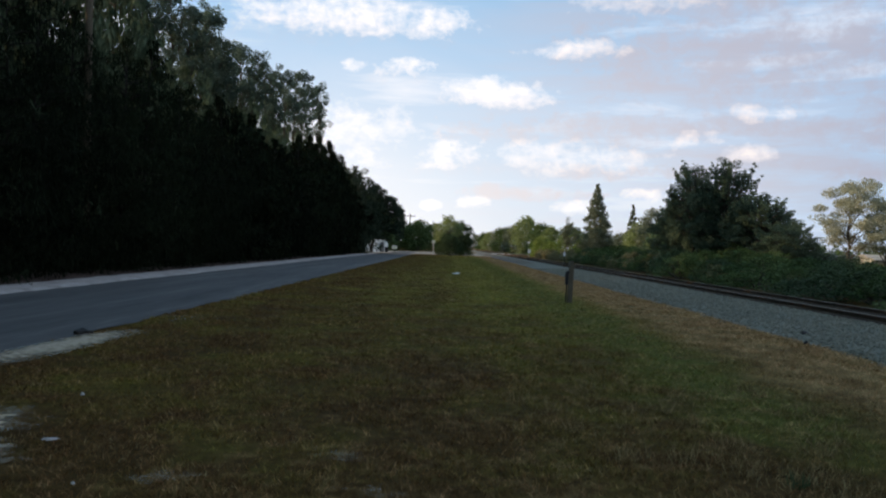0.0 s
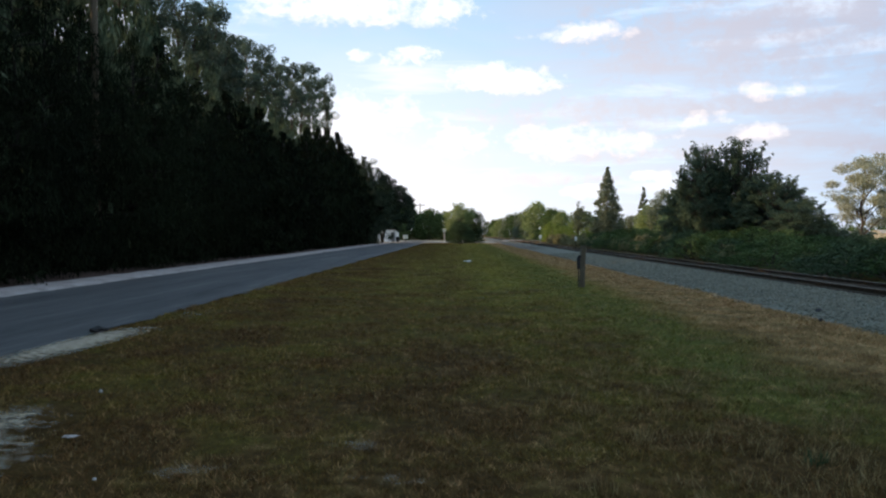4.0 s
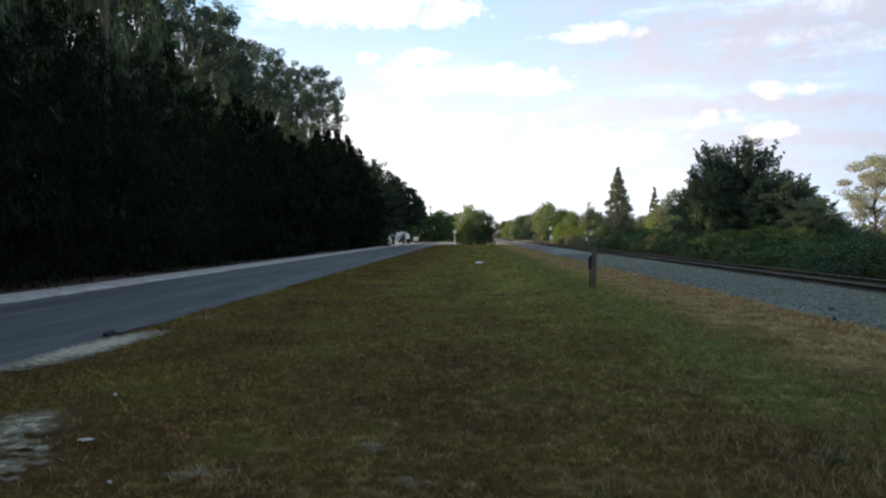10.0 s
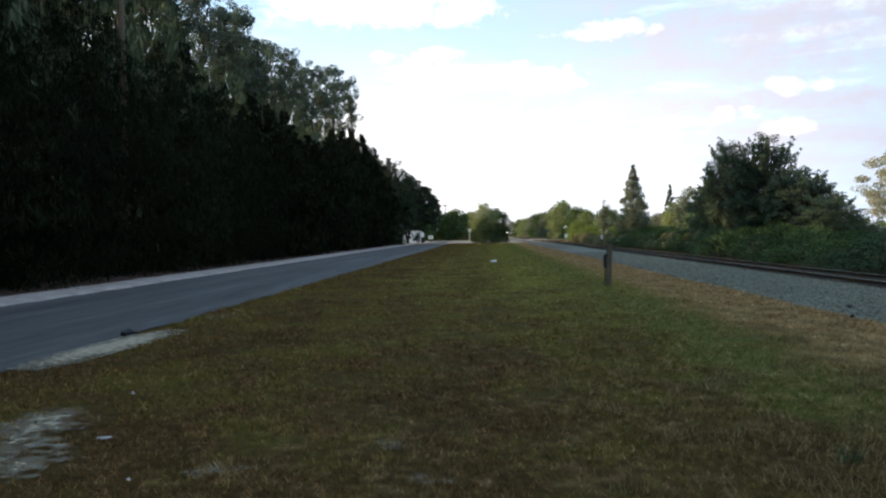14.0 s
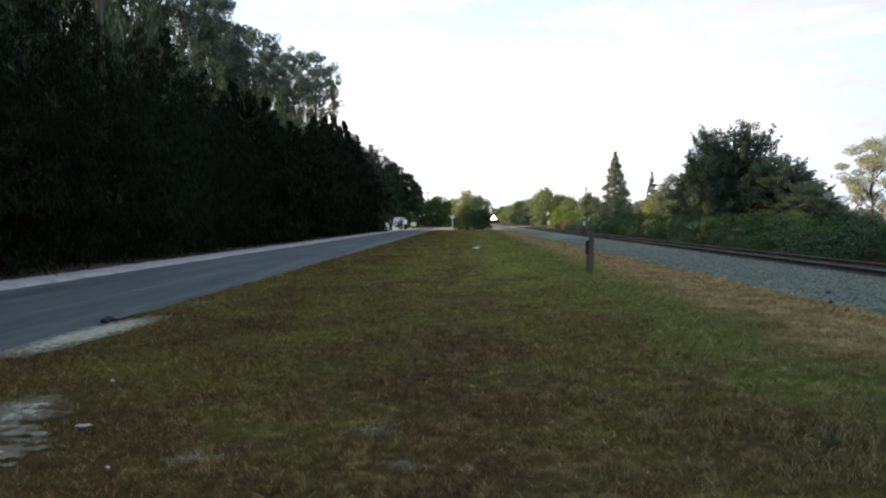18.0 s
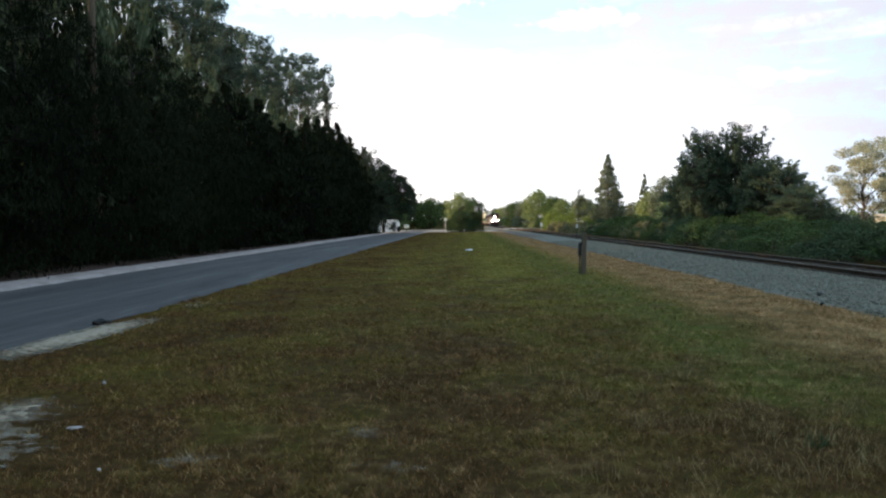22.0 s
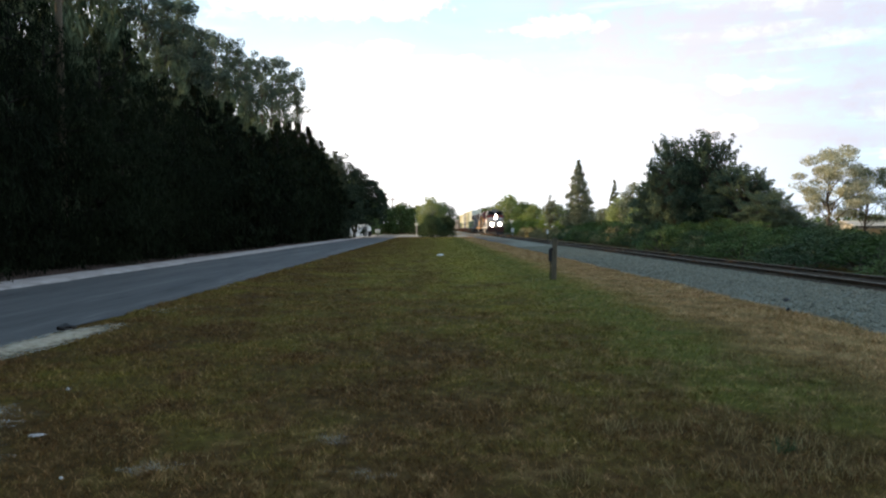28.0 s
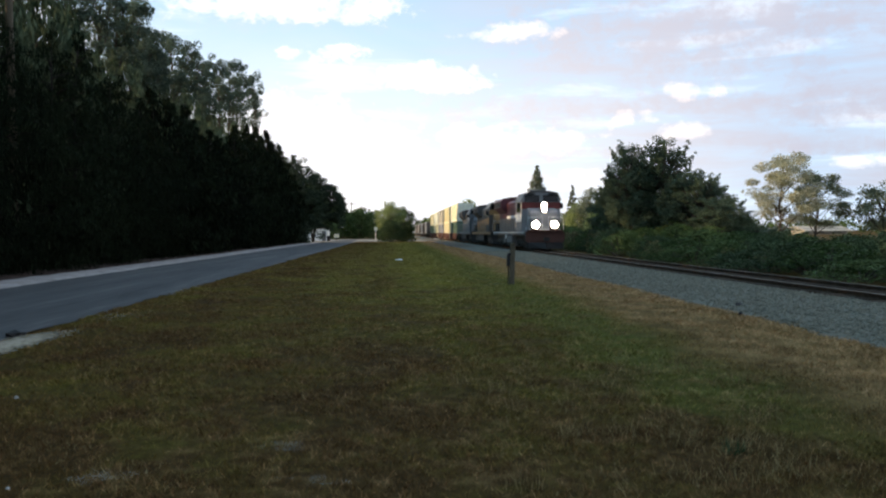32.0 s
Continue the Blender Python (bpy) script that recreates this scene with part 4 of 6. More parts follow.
def build_ground():
    ground_sheet()
    strip("road", -30, 196, 0.5, ROAD_L, ROAD_R, 0.03, 0.05, M_ASPHALT, "narrow grey asphalt lane with ragged edges", "road", 0.24)
    strip("sand_verge", -30, 150, 0.4, -13.75, -11.9, 0.035, 0.03, M_SAND, "pale sandy verge between lane and pines", "verge", 0.22, 4.0)
    strip("litter_bed", -30, 150, 0.6, -26.0, -13.5, 0.03, 0.05, M_LITTER, "dark reddish leaf litter under the pines", "ground", 0.35, 8.0)
    for x, y, w, l, turn, seed in SAND:
        sand_patch(x, y, w, l, turn, seed)
    strip("gravel_apron", 154, 196, 1.0, -46, 9.6, 0.03, 0.03, M_GRAVEL, "wide pale gravel apron before the level crossing", "gravel", 1.2, 15.0, 9, 0.06)
    # street across at the far end, with the level crossing
    verts, faces = [], []
    for k in range(41):
        x = -60 + 3.4 * k
        lift = 0.06 + (RAIL_Z - 0.06) * max(0.0, 1 - abs(x - TRACK_X) / 9.0)
        verts += [(x, 196.0, lift), (x, 204.5, lift)]
        if k:
            faces.append((2 * k - 2, 2 * k, 2 * k + 1, 2 * k - 1))
    tagged(new("cross_street", mesh_of("cross_street", verts, faces, M_GRAVEL, False)), "sunlit pale street crossing the railway", "road", kind="structure")
    # track bed
    prof = [(6.95, -0.05), (7.5, 0.010), (8.8, 0.035), (10.2, 0.055), (10.6, 0.05), (11.9, 0.045), (13.2, 0.045), (13.5, 0.02), (14.1, -0.05)]
    verts, faces = [], []
    ys = [-30 + 0.5 * k for k in range(220)] + [80 + 6 * k for k in range(90)] + [700, 1000, 1500]
    for y in ys:
        for k, (x, z) in enumerate(prof):
            e = 0.28 * wob(2.2, y, 0.5) + 0.14 * wob(5.2, y, 2.0) if k == 0 else 0.0
            verts.append((x + e, y, z + (0.012 * wob(x * 3, y * 3, 1.0) if 0 < k < 8 else 0)))
    n = len(prof)
    for j in range(len(ys) - 1):
        for k in range(n - 1):
            q = j * n + k
            faces.append((q, q + 1, q + 1 + n, q + n))
    strip("fouled_bed", -30, 400, 0.5, 10.52, 13.62, 0.062, 0.0, M_FOULED, "dark oily ballast between and beside the rails", "ballast", 0.1, 12.0, 5, 0.03)
    strip("dirt_shoulder", 92, 195, 1.0, 6.7, 9.9, 0.068, 0.0, M_DIRT, "brown dirt and dry grass over the far ballast shoulder", "dirt", 0.9, 19.0, 5, 0.06)
    bed = tagged(new("track_bed", mesh_of("track_bed", verts, faces, M_BALLAST, True)), "grey crushed-stone ballast shoulder of the railway", "ballast", kind="structure")
    # loose stones where the bed is nearest
    rng = np.random.default_rng(11)
    base = np.array([(1, 0, 0), (-1, 0, 0), (0, 1, 0), (0, -1, 0), (0, 0, 1), (0, 0, -1)], float)
    tri = [(0, 2, 4), (2, 1, 4), (1, 3, 4), (3, 0, 4), (2, 0, 5), (1, 2, 5), (3, 1, 5), (0, 3, 5)]
    verts, faces = [], []
    px, pz = [p[0] for p in prof], [p[1] for p in prof]
    for k in range(17000):
        y = 9 + 62 * rng.uniform(0, 1) ** 1.7
        x = rng.uniform(6.85, 10.6)
        if x < 7.2 and rng.uniform() < 0.5:
            continue
        s = rng.uniform(0.018, 0.036) * (1 + y / 70)
        q = base * rng.uniform(0.6, 1.3, (6, 1)) * s
        a = rng.uniform(0, 6.28)
        c, d = math.cos(a), math.sin(a)
        q = np.stack([q[:, 0] * c - q[:, 1] * d, q[:, 0] * d + q[:, 1] * c, q[:, 2] * 0.8], 1)
        o = len(verts)
        verts += [tuple(v) for v in q + (x, y, float(np.interp(x, px, pz)) + s * 0.3)]
        faces += [(o + i, o + j, o + l) for i, j, l in tri]
    tagged(new("ballast_stones", mesh_of("ballast_stones", verts, faces, M_STONE)), "loose grey ballast stones beside the rails", "ballast", kind="stuff")


def build_track():
    root = empty("railway_track", pose(TRACK_X, 0, -0.07), label="single railway track with brown rusty rails on dark ties", category="railway track", kind="structure")
    web = [(-0.07, 0.09), (0.07, 0.09), (0.07, 0.105), (0.012, 0.125), (0.012, 0.205), (0.036, 0.215), (0.036, 0.246), (-0.036, 0.246), (-0.036, 0.215), (-0.012, 0.205), (-0.012, 0.125), (-0.07, 0.105)]
    for s in (-0.7525, 0.7525):
        rail = part("rail", prism([(u + s, v) for u, v in web], "y", -30, 1500), M_STEEL, root, "brown rusty rail")
        part("rail_head", prism([(s - 0.03, 0.2465), (s + 0.03, 0.2465), (s + 0.026, 0.252), (s - 0.026, 0.252)], "y", -30, 1500), M_SHINE, rail, "polished running surface")
    bm = box(-1.3, 1.3, -0.115, 0.115, -0.05, 0.09)
    bmesh.ops.bevel(bm, geom=list(bm.edges), offset=0.012, segments=1, affect="EDGES")
    me = bpy.data.meshes.new("tie")
    bm.to_mesh(me)
    bm.free()
    me.materials.append(M_TIE)
    rng = np.random.default_rng(3)
    for k in range(190):
        piece("tie", me, root, pose(rng.uniform(-0.04, 0.04), 6 + 0.55 * k, 0.055 + rng.uniform(-0.01, 0.01), 0, 0, rng.uniform(-0.8, 0.8)))
    bm = bmesh.new()
    for k in range(280):
        add_box(bm, -1.3, 1.3, 110.5 + 0.55 * k - 0.115, 110.5 + 0.55 * k + 0.115, 0.0, 0.145)
    tagged(part("ties_beyond", bm, M_TIE, root), kind="stuff")
    # concrete panels of the level crossing
    for a, b in ((-2.0, -0.9), (-0.6, 0.6), (0.9, 2.0)):
        part("crossing_panel", box(a, b, 195.8, 204.6, 0.1, 0.262), M_CONCRETE, root, "pale concrete crossing panel", bevel=0.02)


# ---------------------------------------------------------------- grass


def build_grass():
    rng = np.random.default_rng(21)

    def blades(n, xs, ys, h, w, lean):
        z0 = np.array([0.035 * wob(x, y, 0.35) + 0.02 * wob(x, y, 1.3, 4.0) - 0.035 for x, y in zip(xs, ys)])
        hh = h * rng.uniform(0.5, 1.4, n)
        a = rng.uniform(0, 6.28, n)
        bx, by = np.cos(a), np.sin(a)
        ww = w * rng.uniform(0.6, 1.3, n)
        lx, ly = rng.normal(0, lean, n) * hh, rng.normal(0, lean, n) * hh
        base = np.stack([xs, ys, z0], 1)
        p0 = base - np.stack([bx * ww, by * ww, 0 * ww], 1) * 0.5
        p1 = base + np.stack([bx * ww, by * ww, 0 * ww], 1) * 0.5
        top = base + np.stack([lx, ly, hh], 1)
        sh = np.stack([bx * ww, by * ww, 0 * ww], 1) * 0.12
        return np.stack([p0, p1, top + sh, top - sh], 1)

    n = 500000
    ys = 4.4 * (145 / 4.4) ** rng.uniform(0, 1, n)
    xs = rng.uniform(-6.1, 7.0, n)
    keep = (np.abs(xs) < 0.60 * ys + 1.0) & (rng.uniform(0, 1, n) < 0.35 + 0.65 * (np.sin(xs * 2.3 + np.sin(ys * 1.7)) * np.sin(ys * 1.9 + xs) > -0.45))
    for x, y, w, l, turn, seed in SAND:
        if seed < 4:
            keep &= (((xs - x) / w) ** 2 + ((ys - y) / l) ** 2 > 0.62) | (rng.uniform(0, 1, n) < 0.10)
    xs, ys = xs[keep], ys[keep]
    n = len(xs)
    q = blades(n, xs, ys, 0.042, 0.0046 * (1 + ys / 5.5), 0.75)
    dryness = 0.9 * (xs - 3.2) / 4 + 0.3 * np.sin(xs * 1.9) * np.sin(ys * 1.3) + rng.uniform(-0.5, 0.2, n)
    tagged(new("grass", quads_mesh("grass", q[dryness < 0.25], M_TURFBLADE)), "short green-brown grass blades on the strip", "grass", kind="stuff")
    tagged(new("dry_grass", quads_mesh("dry_grass", q[dryness >= 0.25], M_TURFBLADE)), "short straw-coloured dry grass", "grass", kind="stuff")
    out = []
    spots = [(rng.uniform(1.2, 7.2), 5.2 + 22 * rng.uniform() ** 1.6) for _ in range(120)] + [(2.75, 6.6), (2.6, 6.4), (2.95, 6.75), (3.05, 6.5), (1.85, 6.9), (1.75, 7.05), (2.55, 5.75), (2.8, 5.8)] * 2
    spots += [(rng.uniform(-5.8, 1.2), 5.5 + 16 * rng.uniform() ** 1.4) for _ in range(60)]
    for k, (x, y) in enumerate(spots):
        m = int(rng.integers(30, 70))
        r = rng.uniform(0.06, 0.2)
        out.append(blades(m, x + rng.normal(0, r, m), y + rng.normal(0, r, m), rng.uniform(0.035, 0.07) if x > 1.2 else 0.04, 0.010, 0.6))
    clumps = [(1.92, 7.05), (2.5, 7.6), (2.3, 8.4), (2.65, 6.6), (2.0, 5.8), (2.35, 6.85), (1.75, 7.9), (2.2, 5.6), (2.75, 5.9), (2.9, 6.3)]
    for k in range(56):
        x, y = clumps[k] if k < len(clumps) else (rng.uniform(0.8, 5.0), 5.4 + 5.5 * rng.uniform() ** 1.3)
        m = int(rng.integers(30, 70))
        r = rng.uniform(0.04, 0.12)
        out.append(blades(m, x + rng.normal(0, r, m), y + rng.normal(0, r, m), rng.uniform(0.07, 0.13), 0.008, 0.4))
    tuft = blades(60, 2.6 + rng.normal(0, 0.05, 60), 6.35 + rng.normal(0, 0.04, 60), 0.09, 0.010, 0.4)
    tagged(new("weed_tuft", quads_mesh("weed_tuft", tuft, M_DARKLEAF)), "dark green weed tuft among dry grass", "weed")
    tagged(new("straw_tufts", quads_mesh("straw_tufts", np.concatenate(out), M_STRAW)), "taller dry straw tufts in the grass", "grass", kind="stuff")


# ---------------------------------------------------------------- trees


def build_trees():
    rng = np.random.default_rng(77)
    near = [conifer("casuarina_tree", 100 + k, 12.0, 3.3, 78, 150, 0.44, 0.042, 0.8, 1.9, M_SHADEPINE, 0.01, 0.15, M_DARKBARK, 0.4, 0.42, 2.0) for k in range(3)]
    pines = [conifer("casuarina_tree", 110 + k, 12.2, 3.2, 24, 150, 0.74, 0.15, 0.78, 1.9, M_SHADEPINE, 0.01, 0.15, M_DARKBARK, 0.5, 0.42, 2.0) for k in range(3)]
    y = -26.0
    spots_near, spots = [], []
    while y < 134:
        f = rng.uniform(0.92, 1.08)
        rise = 0.90 + 0.30 * max(0.0, min(1.0, (y - 84) / 30))
        spot = (int(rng.integers(0, 3)), -16.7 + rng.uniform(-0.6, 0.6), y, rng.uniform(0, 360), f * rng.uniform(0.98, 1.15), rise * rng.uniform(0.92, 1.10))
        (spots_near if 14 < y < 62 else spots).append(spot)
        y += rng.uniform(2.4, 3.1)
    plant(near, spots_near, "dark feathery Australian pine in a tall dense hedge, shade in its colour", "tree", "pines along the lane")
    plant(pines, spots, "dark feathery Australian pine in a tall dense hedge, shade in its colour", "tree", "pines along the lane")
    # second row in the lighter copy, for the light on the hedge's upper part
    back = [conifer("casuarina_tree", 140 + k, 13.5, 3.2, 34, 140, 0.66, 0.12, 0.75, 2.2, M_LITPINE, 0.02, 0.15, M_DARKBARK, 0.4) for k in range(2)]
    spots, y = [], -24.0
    while y < 128:
        f = rng.uniform(0.95, 1.1)
        tall_by = 1.14 + 0.5 * max(0.0, min(1.0, (54 - y) / 12))
        spots.append((int(rng.integers(0, 2)), -20.4 + rng.uniform(-0.7, 0.7), y, rng.uniform(0, 360), f, f * tall_by * rng.uniform(0.92, 1.06)))
        y += rng.uniform(2.0, 2.5)
    plant(back, spots, "feathery Australian pine in the second row, coloured as if lit", "tree", "pines along the lane")
    # tall bare-stemmed trees that rise over the hedge
    tall = [lobed_tree("tall_tree", 200 + k, 22.0, 15.8, 15, 360, 0.22, M_TALL, 1.15, 0.15, M_BARK) for k in range(5)]
    spots = []
    for x, y, h, sc in ((-20.2, 132.5, 25.2, 1.05), (-20, 114.5, 21.8, 1.0), (-20, 108.4, 22.9, 1.0), (-20, 102.5, 21.9, 0.9),
                        (-20.8, 98, 20.4, 0.9), (-20, 93.3, 20.2, 0.9), (-20, 87.2, 20.1, 0.8), (-20, 82, 20.2, 0.9), (-20.5, 78.5, 18.0, 0.9),
                        (-20, 75.6, 18.3, 0.9), (-20, 72.6, 18.4, 0.9), (-20, 71, 20.0, 0.8), (-20, 68.2, 19.4, 0.8), (-20, 65.2, 19.2, 0.8), (-20.6, 61.5, 19.6, 1.0), (-20.5, 57.5, 20.5, 1.1),
                        (-21, 53, 22, 1.1)):
        spots.append((len(spots), x, y, rng.uniform(0, 360), sc, h / 22.0))
    plant(tall, spots, "tall thin tree with clumped crown behind the hedge", "tree", "tall trees over the hedge")
    stem = empty("bare_trunk", pose(-16.2, 38.4, 0), label="pale bare trunk standing in the hedge", category="tree trunk")
    part("trunk", tube([(0, 0, -0.2), (0.05, 0, 5), (-0.05, 0.05, 11), (0.05, 0, 18)], [0.2, 0.18, 0.16, 0.12], 9), M_WOOD, stem, smooth=True)
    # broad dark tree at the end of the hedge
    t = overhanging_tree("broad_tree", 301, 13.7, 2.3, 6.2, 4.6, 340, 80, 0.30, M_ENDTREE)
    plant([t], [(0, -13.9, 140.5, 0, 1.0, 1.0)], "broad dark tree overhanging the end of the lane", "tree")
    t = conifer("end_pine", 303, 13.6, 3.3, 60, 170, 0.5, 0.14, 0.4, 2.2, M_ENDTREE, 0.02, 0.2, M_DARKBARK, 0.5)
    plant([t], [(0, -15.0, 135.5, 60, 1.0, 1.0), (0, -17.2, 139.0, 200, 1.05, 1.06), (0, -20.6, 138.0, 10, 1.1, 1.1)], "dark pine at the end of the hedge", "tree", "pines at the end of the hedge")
    t = forked_tree("forked_tree", 302, 8.0, 6.4, 3.0, M_DARKLEAF)
    plant([t], [(0, -14.1, 158, 40, 1, 1)], "dark tree with a forked trunk before the white house", "tree")
    far = [shrub("far_tree", 310 + k, 8.6, 8.0, 90, 38, 0.62, M_LEAF) for k in range(3)]
    # trees raised 1.5 times and more stand unseen, added to shade the train
    spots = [(k, x, y, rng.uniform(0, 360), s, s * sz) for k, (x, y, s, sz) in enumerate(
        ((-13.5, 228, 1.0, 1.0), (-8.5, 232, 0.95, 1.05), (-5.0, 238, 0.8, 1.1), (-18, 225, 1.1, 1.0), (-25, 222, 1.1, 1.8), (-11, 262, 1.0, 0.9), (-21, 250, 1.2, 1.5), (-32, 215, 1.2, 1.8), (-42, 212, 1.2, 1.8), (-25, 236, 1.2, 1.65), (-25, 263, 1.2, 1.65), (-25, 277, 1.2, 1.7), (-26, 291, 1.2, 1.7), (-27, 306, 1.2, 1.7), (-1.5, 244, 0.7, 0.9), (3, 262, 0.7, 0.9), (-16, 212, 0.8, 0.7), (-24, 208, 0.9, 0.8), (-52, 208, 1.3, 1.1), (-66, 204, 1.3, 1.1)))]
    plant(far, spots, "dark rounded tree beyond the cross street, the tallest unseen, for shade", "tree", "trees beyond the street")
    # rounded shrub and tree between lane and track
    t = shrub("round_shrub", 320, 3.6, 4.6, 150, 90, 0.17, M_DARKLEAF)
    plant([t], [(0, 0.2, 147.6, 0, 1, 1)], "dense rounded dark green shrub on the strip", "shrub")
    t = shrub("low_bush", 324, 3.7, 3.2, 70, 70, 0.2, M_DARKLEAF)
    plant([t], [(0, 2.75, 157.8, 0, 1, 1)], "low dark bush behind the round shrub", "bush")
    t = broadleaf("small_tree", 322, 6.2, 5.0, 0.8, 90, 80, 0.26, M_DARKLEAF, 0.16, 0.1, None, 0.8, 0.13)
    plant([t], [(0, 2.0, 156, 0, 1, 1)], "dark rounded tree behind the round shrub", "tree")
    t = broadleaf("small_tree", 321, 6.8, 5.6, 0.8, 130, 90, 0.22, M_FRESH, 0.16, 0.1, None, 0.75, 0.13)
    plant([t], [(0, -0.3, 151.6, 0, 1, 1)], "rounded tree with sunlit fresh green leaves", "tree")
    # beyond the track: the big tangled tree group
    big = [broadleaf("tangled_tree", 330 + k, 8.4, 6.4, 0.4, 220, 62, 0.18, M_THICKET, 0.22, 0.2, None, s, 0.085, 0.25, 60) for k, s in enumerate((0.75, 0.6, 0.85))]
    spots = [(0, 18.6, 66.5, 30, 0.66, 1.07), (1, 20.9, 65.5, 130, 0.85, 1.06), (2, 22.2, 62, 250, 0.78, 0.74), (0, 22.2, 57.5, 190, 0.62, 0.50), (1, 20.2, 70, 300, 1.0, 0.88),
             (2, 24.0, 66, 10, 0.75, 0.58), (1, 24.6, 58, 80, 0.6, 0.26), (2, 18.6, 71, 75, 0.72, 0.7)]
    plant(big, spots, "dark vine-hung tree in the thicket beyond the track", "tree", "thicket beyond the track")
    bush = [shrub("bush", 340 + k, 2.2, 3.4, 60, 36, 0.155, m) for k, m in enumerate((M_DARKLEAF, M_LEAF, M_LEAF))]
    spots = []
    y = 20.0
    while y < 112:
        for x0 in (15.7, 17.8, 20.0) if y < 60 else (17.0, 19.2, 21.0):
            h = ((0.54 if x0 < 16 else 0.66) if y < 50 else 0.74 if x0 < 17.5 else 0.95) * rng.uniform(0.55, 1.2)
            spots.append((int(rng.integers(0, 3)), x0 + rng.uniform(-0.7, 0.9), y + rng.uniform(-0.8, 0.8), rng.uniform(0, 360), rng.uniform(0.85, 1.15), h))
        y += 2.3
    plant(bush, spots, "dark green bush in the undergrowth beyond the track", "bush", "undergrowth beyond the track")
    weeds = [shrub("weed_clump", 350 + k, 1.4, 2.2, 26, 30, 0.19, M_WEED) for k in range(2)]
    spots = [(k, 16.5 + rng.uniform(-0.3, 0.7), 58 + 2.9 * k + rng.uniform(-0.8, 0.8), rng.uniform(0, 360), rng.uniform(0.8, 1.2), rng.uniform(0.7, 1.2)) for k in range(38)]
    spots += [(k, 16.3, y, 40.0 * y, 0.6, 0.6 + 0.06 * k) for k, y in enumerate((41.0, 46.5, 48.0, 54.0))]
    spots += [(0, 14.6, 47.4, 10.0, 0.55, 0.75), (1, 14.9, 49.0, 70.0, 0.5, 0.6), (1, 15.2, 80.5, 10.0, 0.6, 0.7)]
    plant(weeds, spots, "straw-coloured weeds along the far edge of the ballast", "weeds", "weeds beyond the track")
    # pointed evergreens
    t = conifer("pointed_conifer", 360, 12.7, 2.9, 42, 430, 0.36, 0.13, -0.3, 1.7, M_OLIVE, 0.03, 0.18, shag=0.0)
    plant([t], [(0, 24.4, 145.5, 0, 1, 1)], "tall pointed evergreen beyond the track", "tree")
    t = conifer("slim_conifer", 361, 10.4, 2.0, 60, 130, 0.4, 0.14, -0.3, 1.3, M_OLIVE, 0.1, 0.14, shag=0.2)
    plant([t], [(0, 35, 166, 0, 1, 1)], "slim pointed evergreen beyond the track", "tree")
    t = broadleaf("sapling", 362, 7.6, 4.2, 1.4, 50, 70, 0.2, M_OLIVE, 0.1, 0.8, None, 0.7, 0.12, 0.1)
    plant([t], [(0, 19.9, 145, 0, 1, 1)], "thin olive sapling beyond the track", "tree")
    t = broadleaf("olive_tree", 395, 8.1, 5.8, 0.8, 90, 60, 0.28, M_OLIVE, 0.16, 0.2, None, 0.8, 0.12)
    plant([t], [(0, 28.3, 120, 0, 1, 1)], "rounded olive-brown tree rising behind the thicket", "tree")
    mids = [shrub("roadside_tree", 370 + k, 8.5, 7.5, 100, 48, 0.48, m) for k, m in enumerate((M_FRESH, M_LEAF, M_OLIVE))]
    spots = [(k, x, y, rng.uniform(0, 360), s, s * sz) for k, (x, y, s, sz) in enumerate(
        ((20, 226, 1.15, 1.0), (23, 218, 1.0, 0.92), (19.5, 262, 1.0, 0.95), (24, 205, 0.9, 0.9), (19, 300, 1.1, 0.9), (20, 345, 1.1, 0.95), (18.5, 400, 1.1, 0.9), (19, 470, 1.2, 0.9),
         (18, 560, 1.2, 0.9), (27, 190, 0.9, 0.85), (28, 168, 0.8, 0.8), (31, 156, 0.75, 0.75), (33, 150, 0.8, 0.95), (40, 170, 0.9, 0.9), (32, 120, 0.85, 0.85), (28, 112, 0.8, 0.85), (37, 130, 0.8, 0.8), (45, 150, 0.9, 0.85), (54, 160, 0.9, 0.85),
         (6, 560, 1.2, 0.8), (2, 620, 1.3, 0.8), (-3, 640, 1.3, 0.8), (-6, 600, 1.3, 0.8), (9, 700, 1.3, 0.8), (17, 900, 1.3, 0.9), (4, 850, 1.3, 0.9)))]
    plant(mids, spots, "green roadside tree along the far side of the track", "tree", "trees along the track")
    lime = [shrub("sunlit_bush", 380 + k, 4.0, 5.0, 60, 56, 0.24, M_LIME) for k in range(2)]
    spots = [(k, x, y, rng.uniform(0, 360), s, sz) for k, (x, y, s, sz) in enumerate(
        ((19.0, 178, 1.0, 1.0), (19.8, 166, 0.85, 0.8), (21.5, 160, 0.9, 0.9), (19.5, 190, 0.9, 0.9), (22.5, 150, 0.7, 0.75), (20.5, 139, 0.6, 0.5), (20.8, 210, 0.9, 0.8)))]
    plant(lime, spots, "sunlit yellow-green bush beside the track", "bush", "sunlit bushes by the track")
    # open-crowned trees farther off on the track's far side
    open_trees = [layered_tree("open_tree", 390, 8.9, 2.7, 7.8, 27, 190, 0.2, M_PALELEAF, 0.16), layered_tree("open_tree", 397, 7.4, 2.2, 6.2, 20, 190, 0.2, M_OLIVE, 0.15)]
    plant(open_trees, [(0, 38.9, 85, 0, 1, 1), (1, 44.2, 88, 40, 1, 1.0)], "open-crowned olive tree with flat leafy layers and bare gaps", "tree", "open trees in the field")
    side = [broadleaf("field_tree", 392 + k, 7.0, 6.4, 1.0, 90, 56, 0.28, m, 0.2, 0.3, None, 0.9, 0.12) for k, m in enumerate((M_OLIVE, M_OLIVE))]
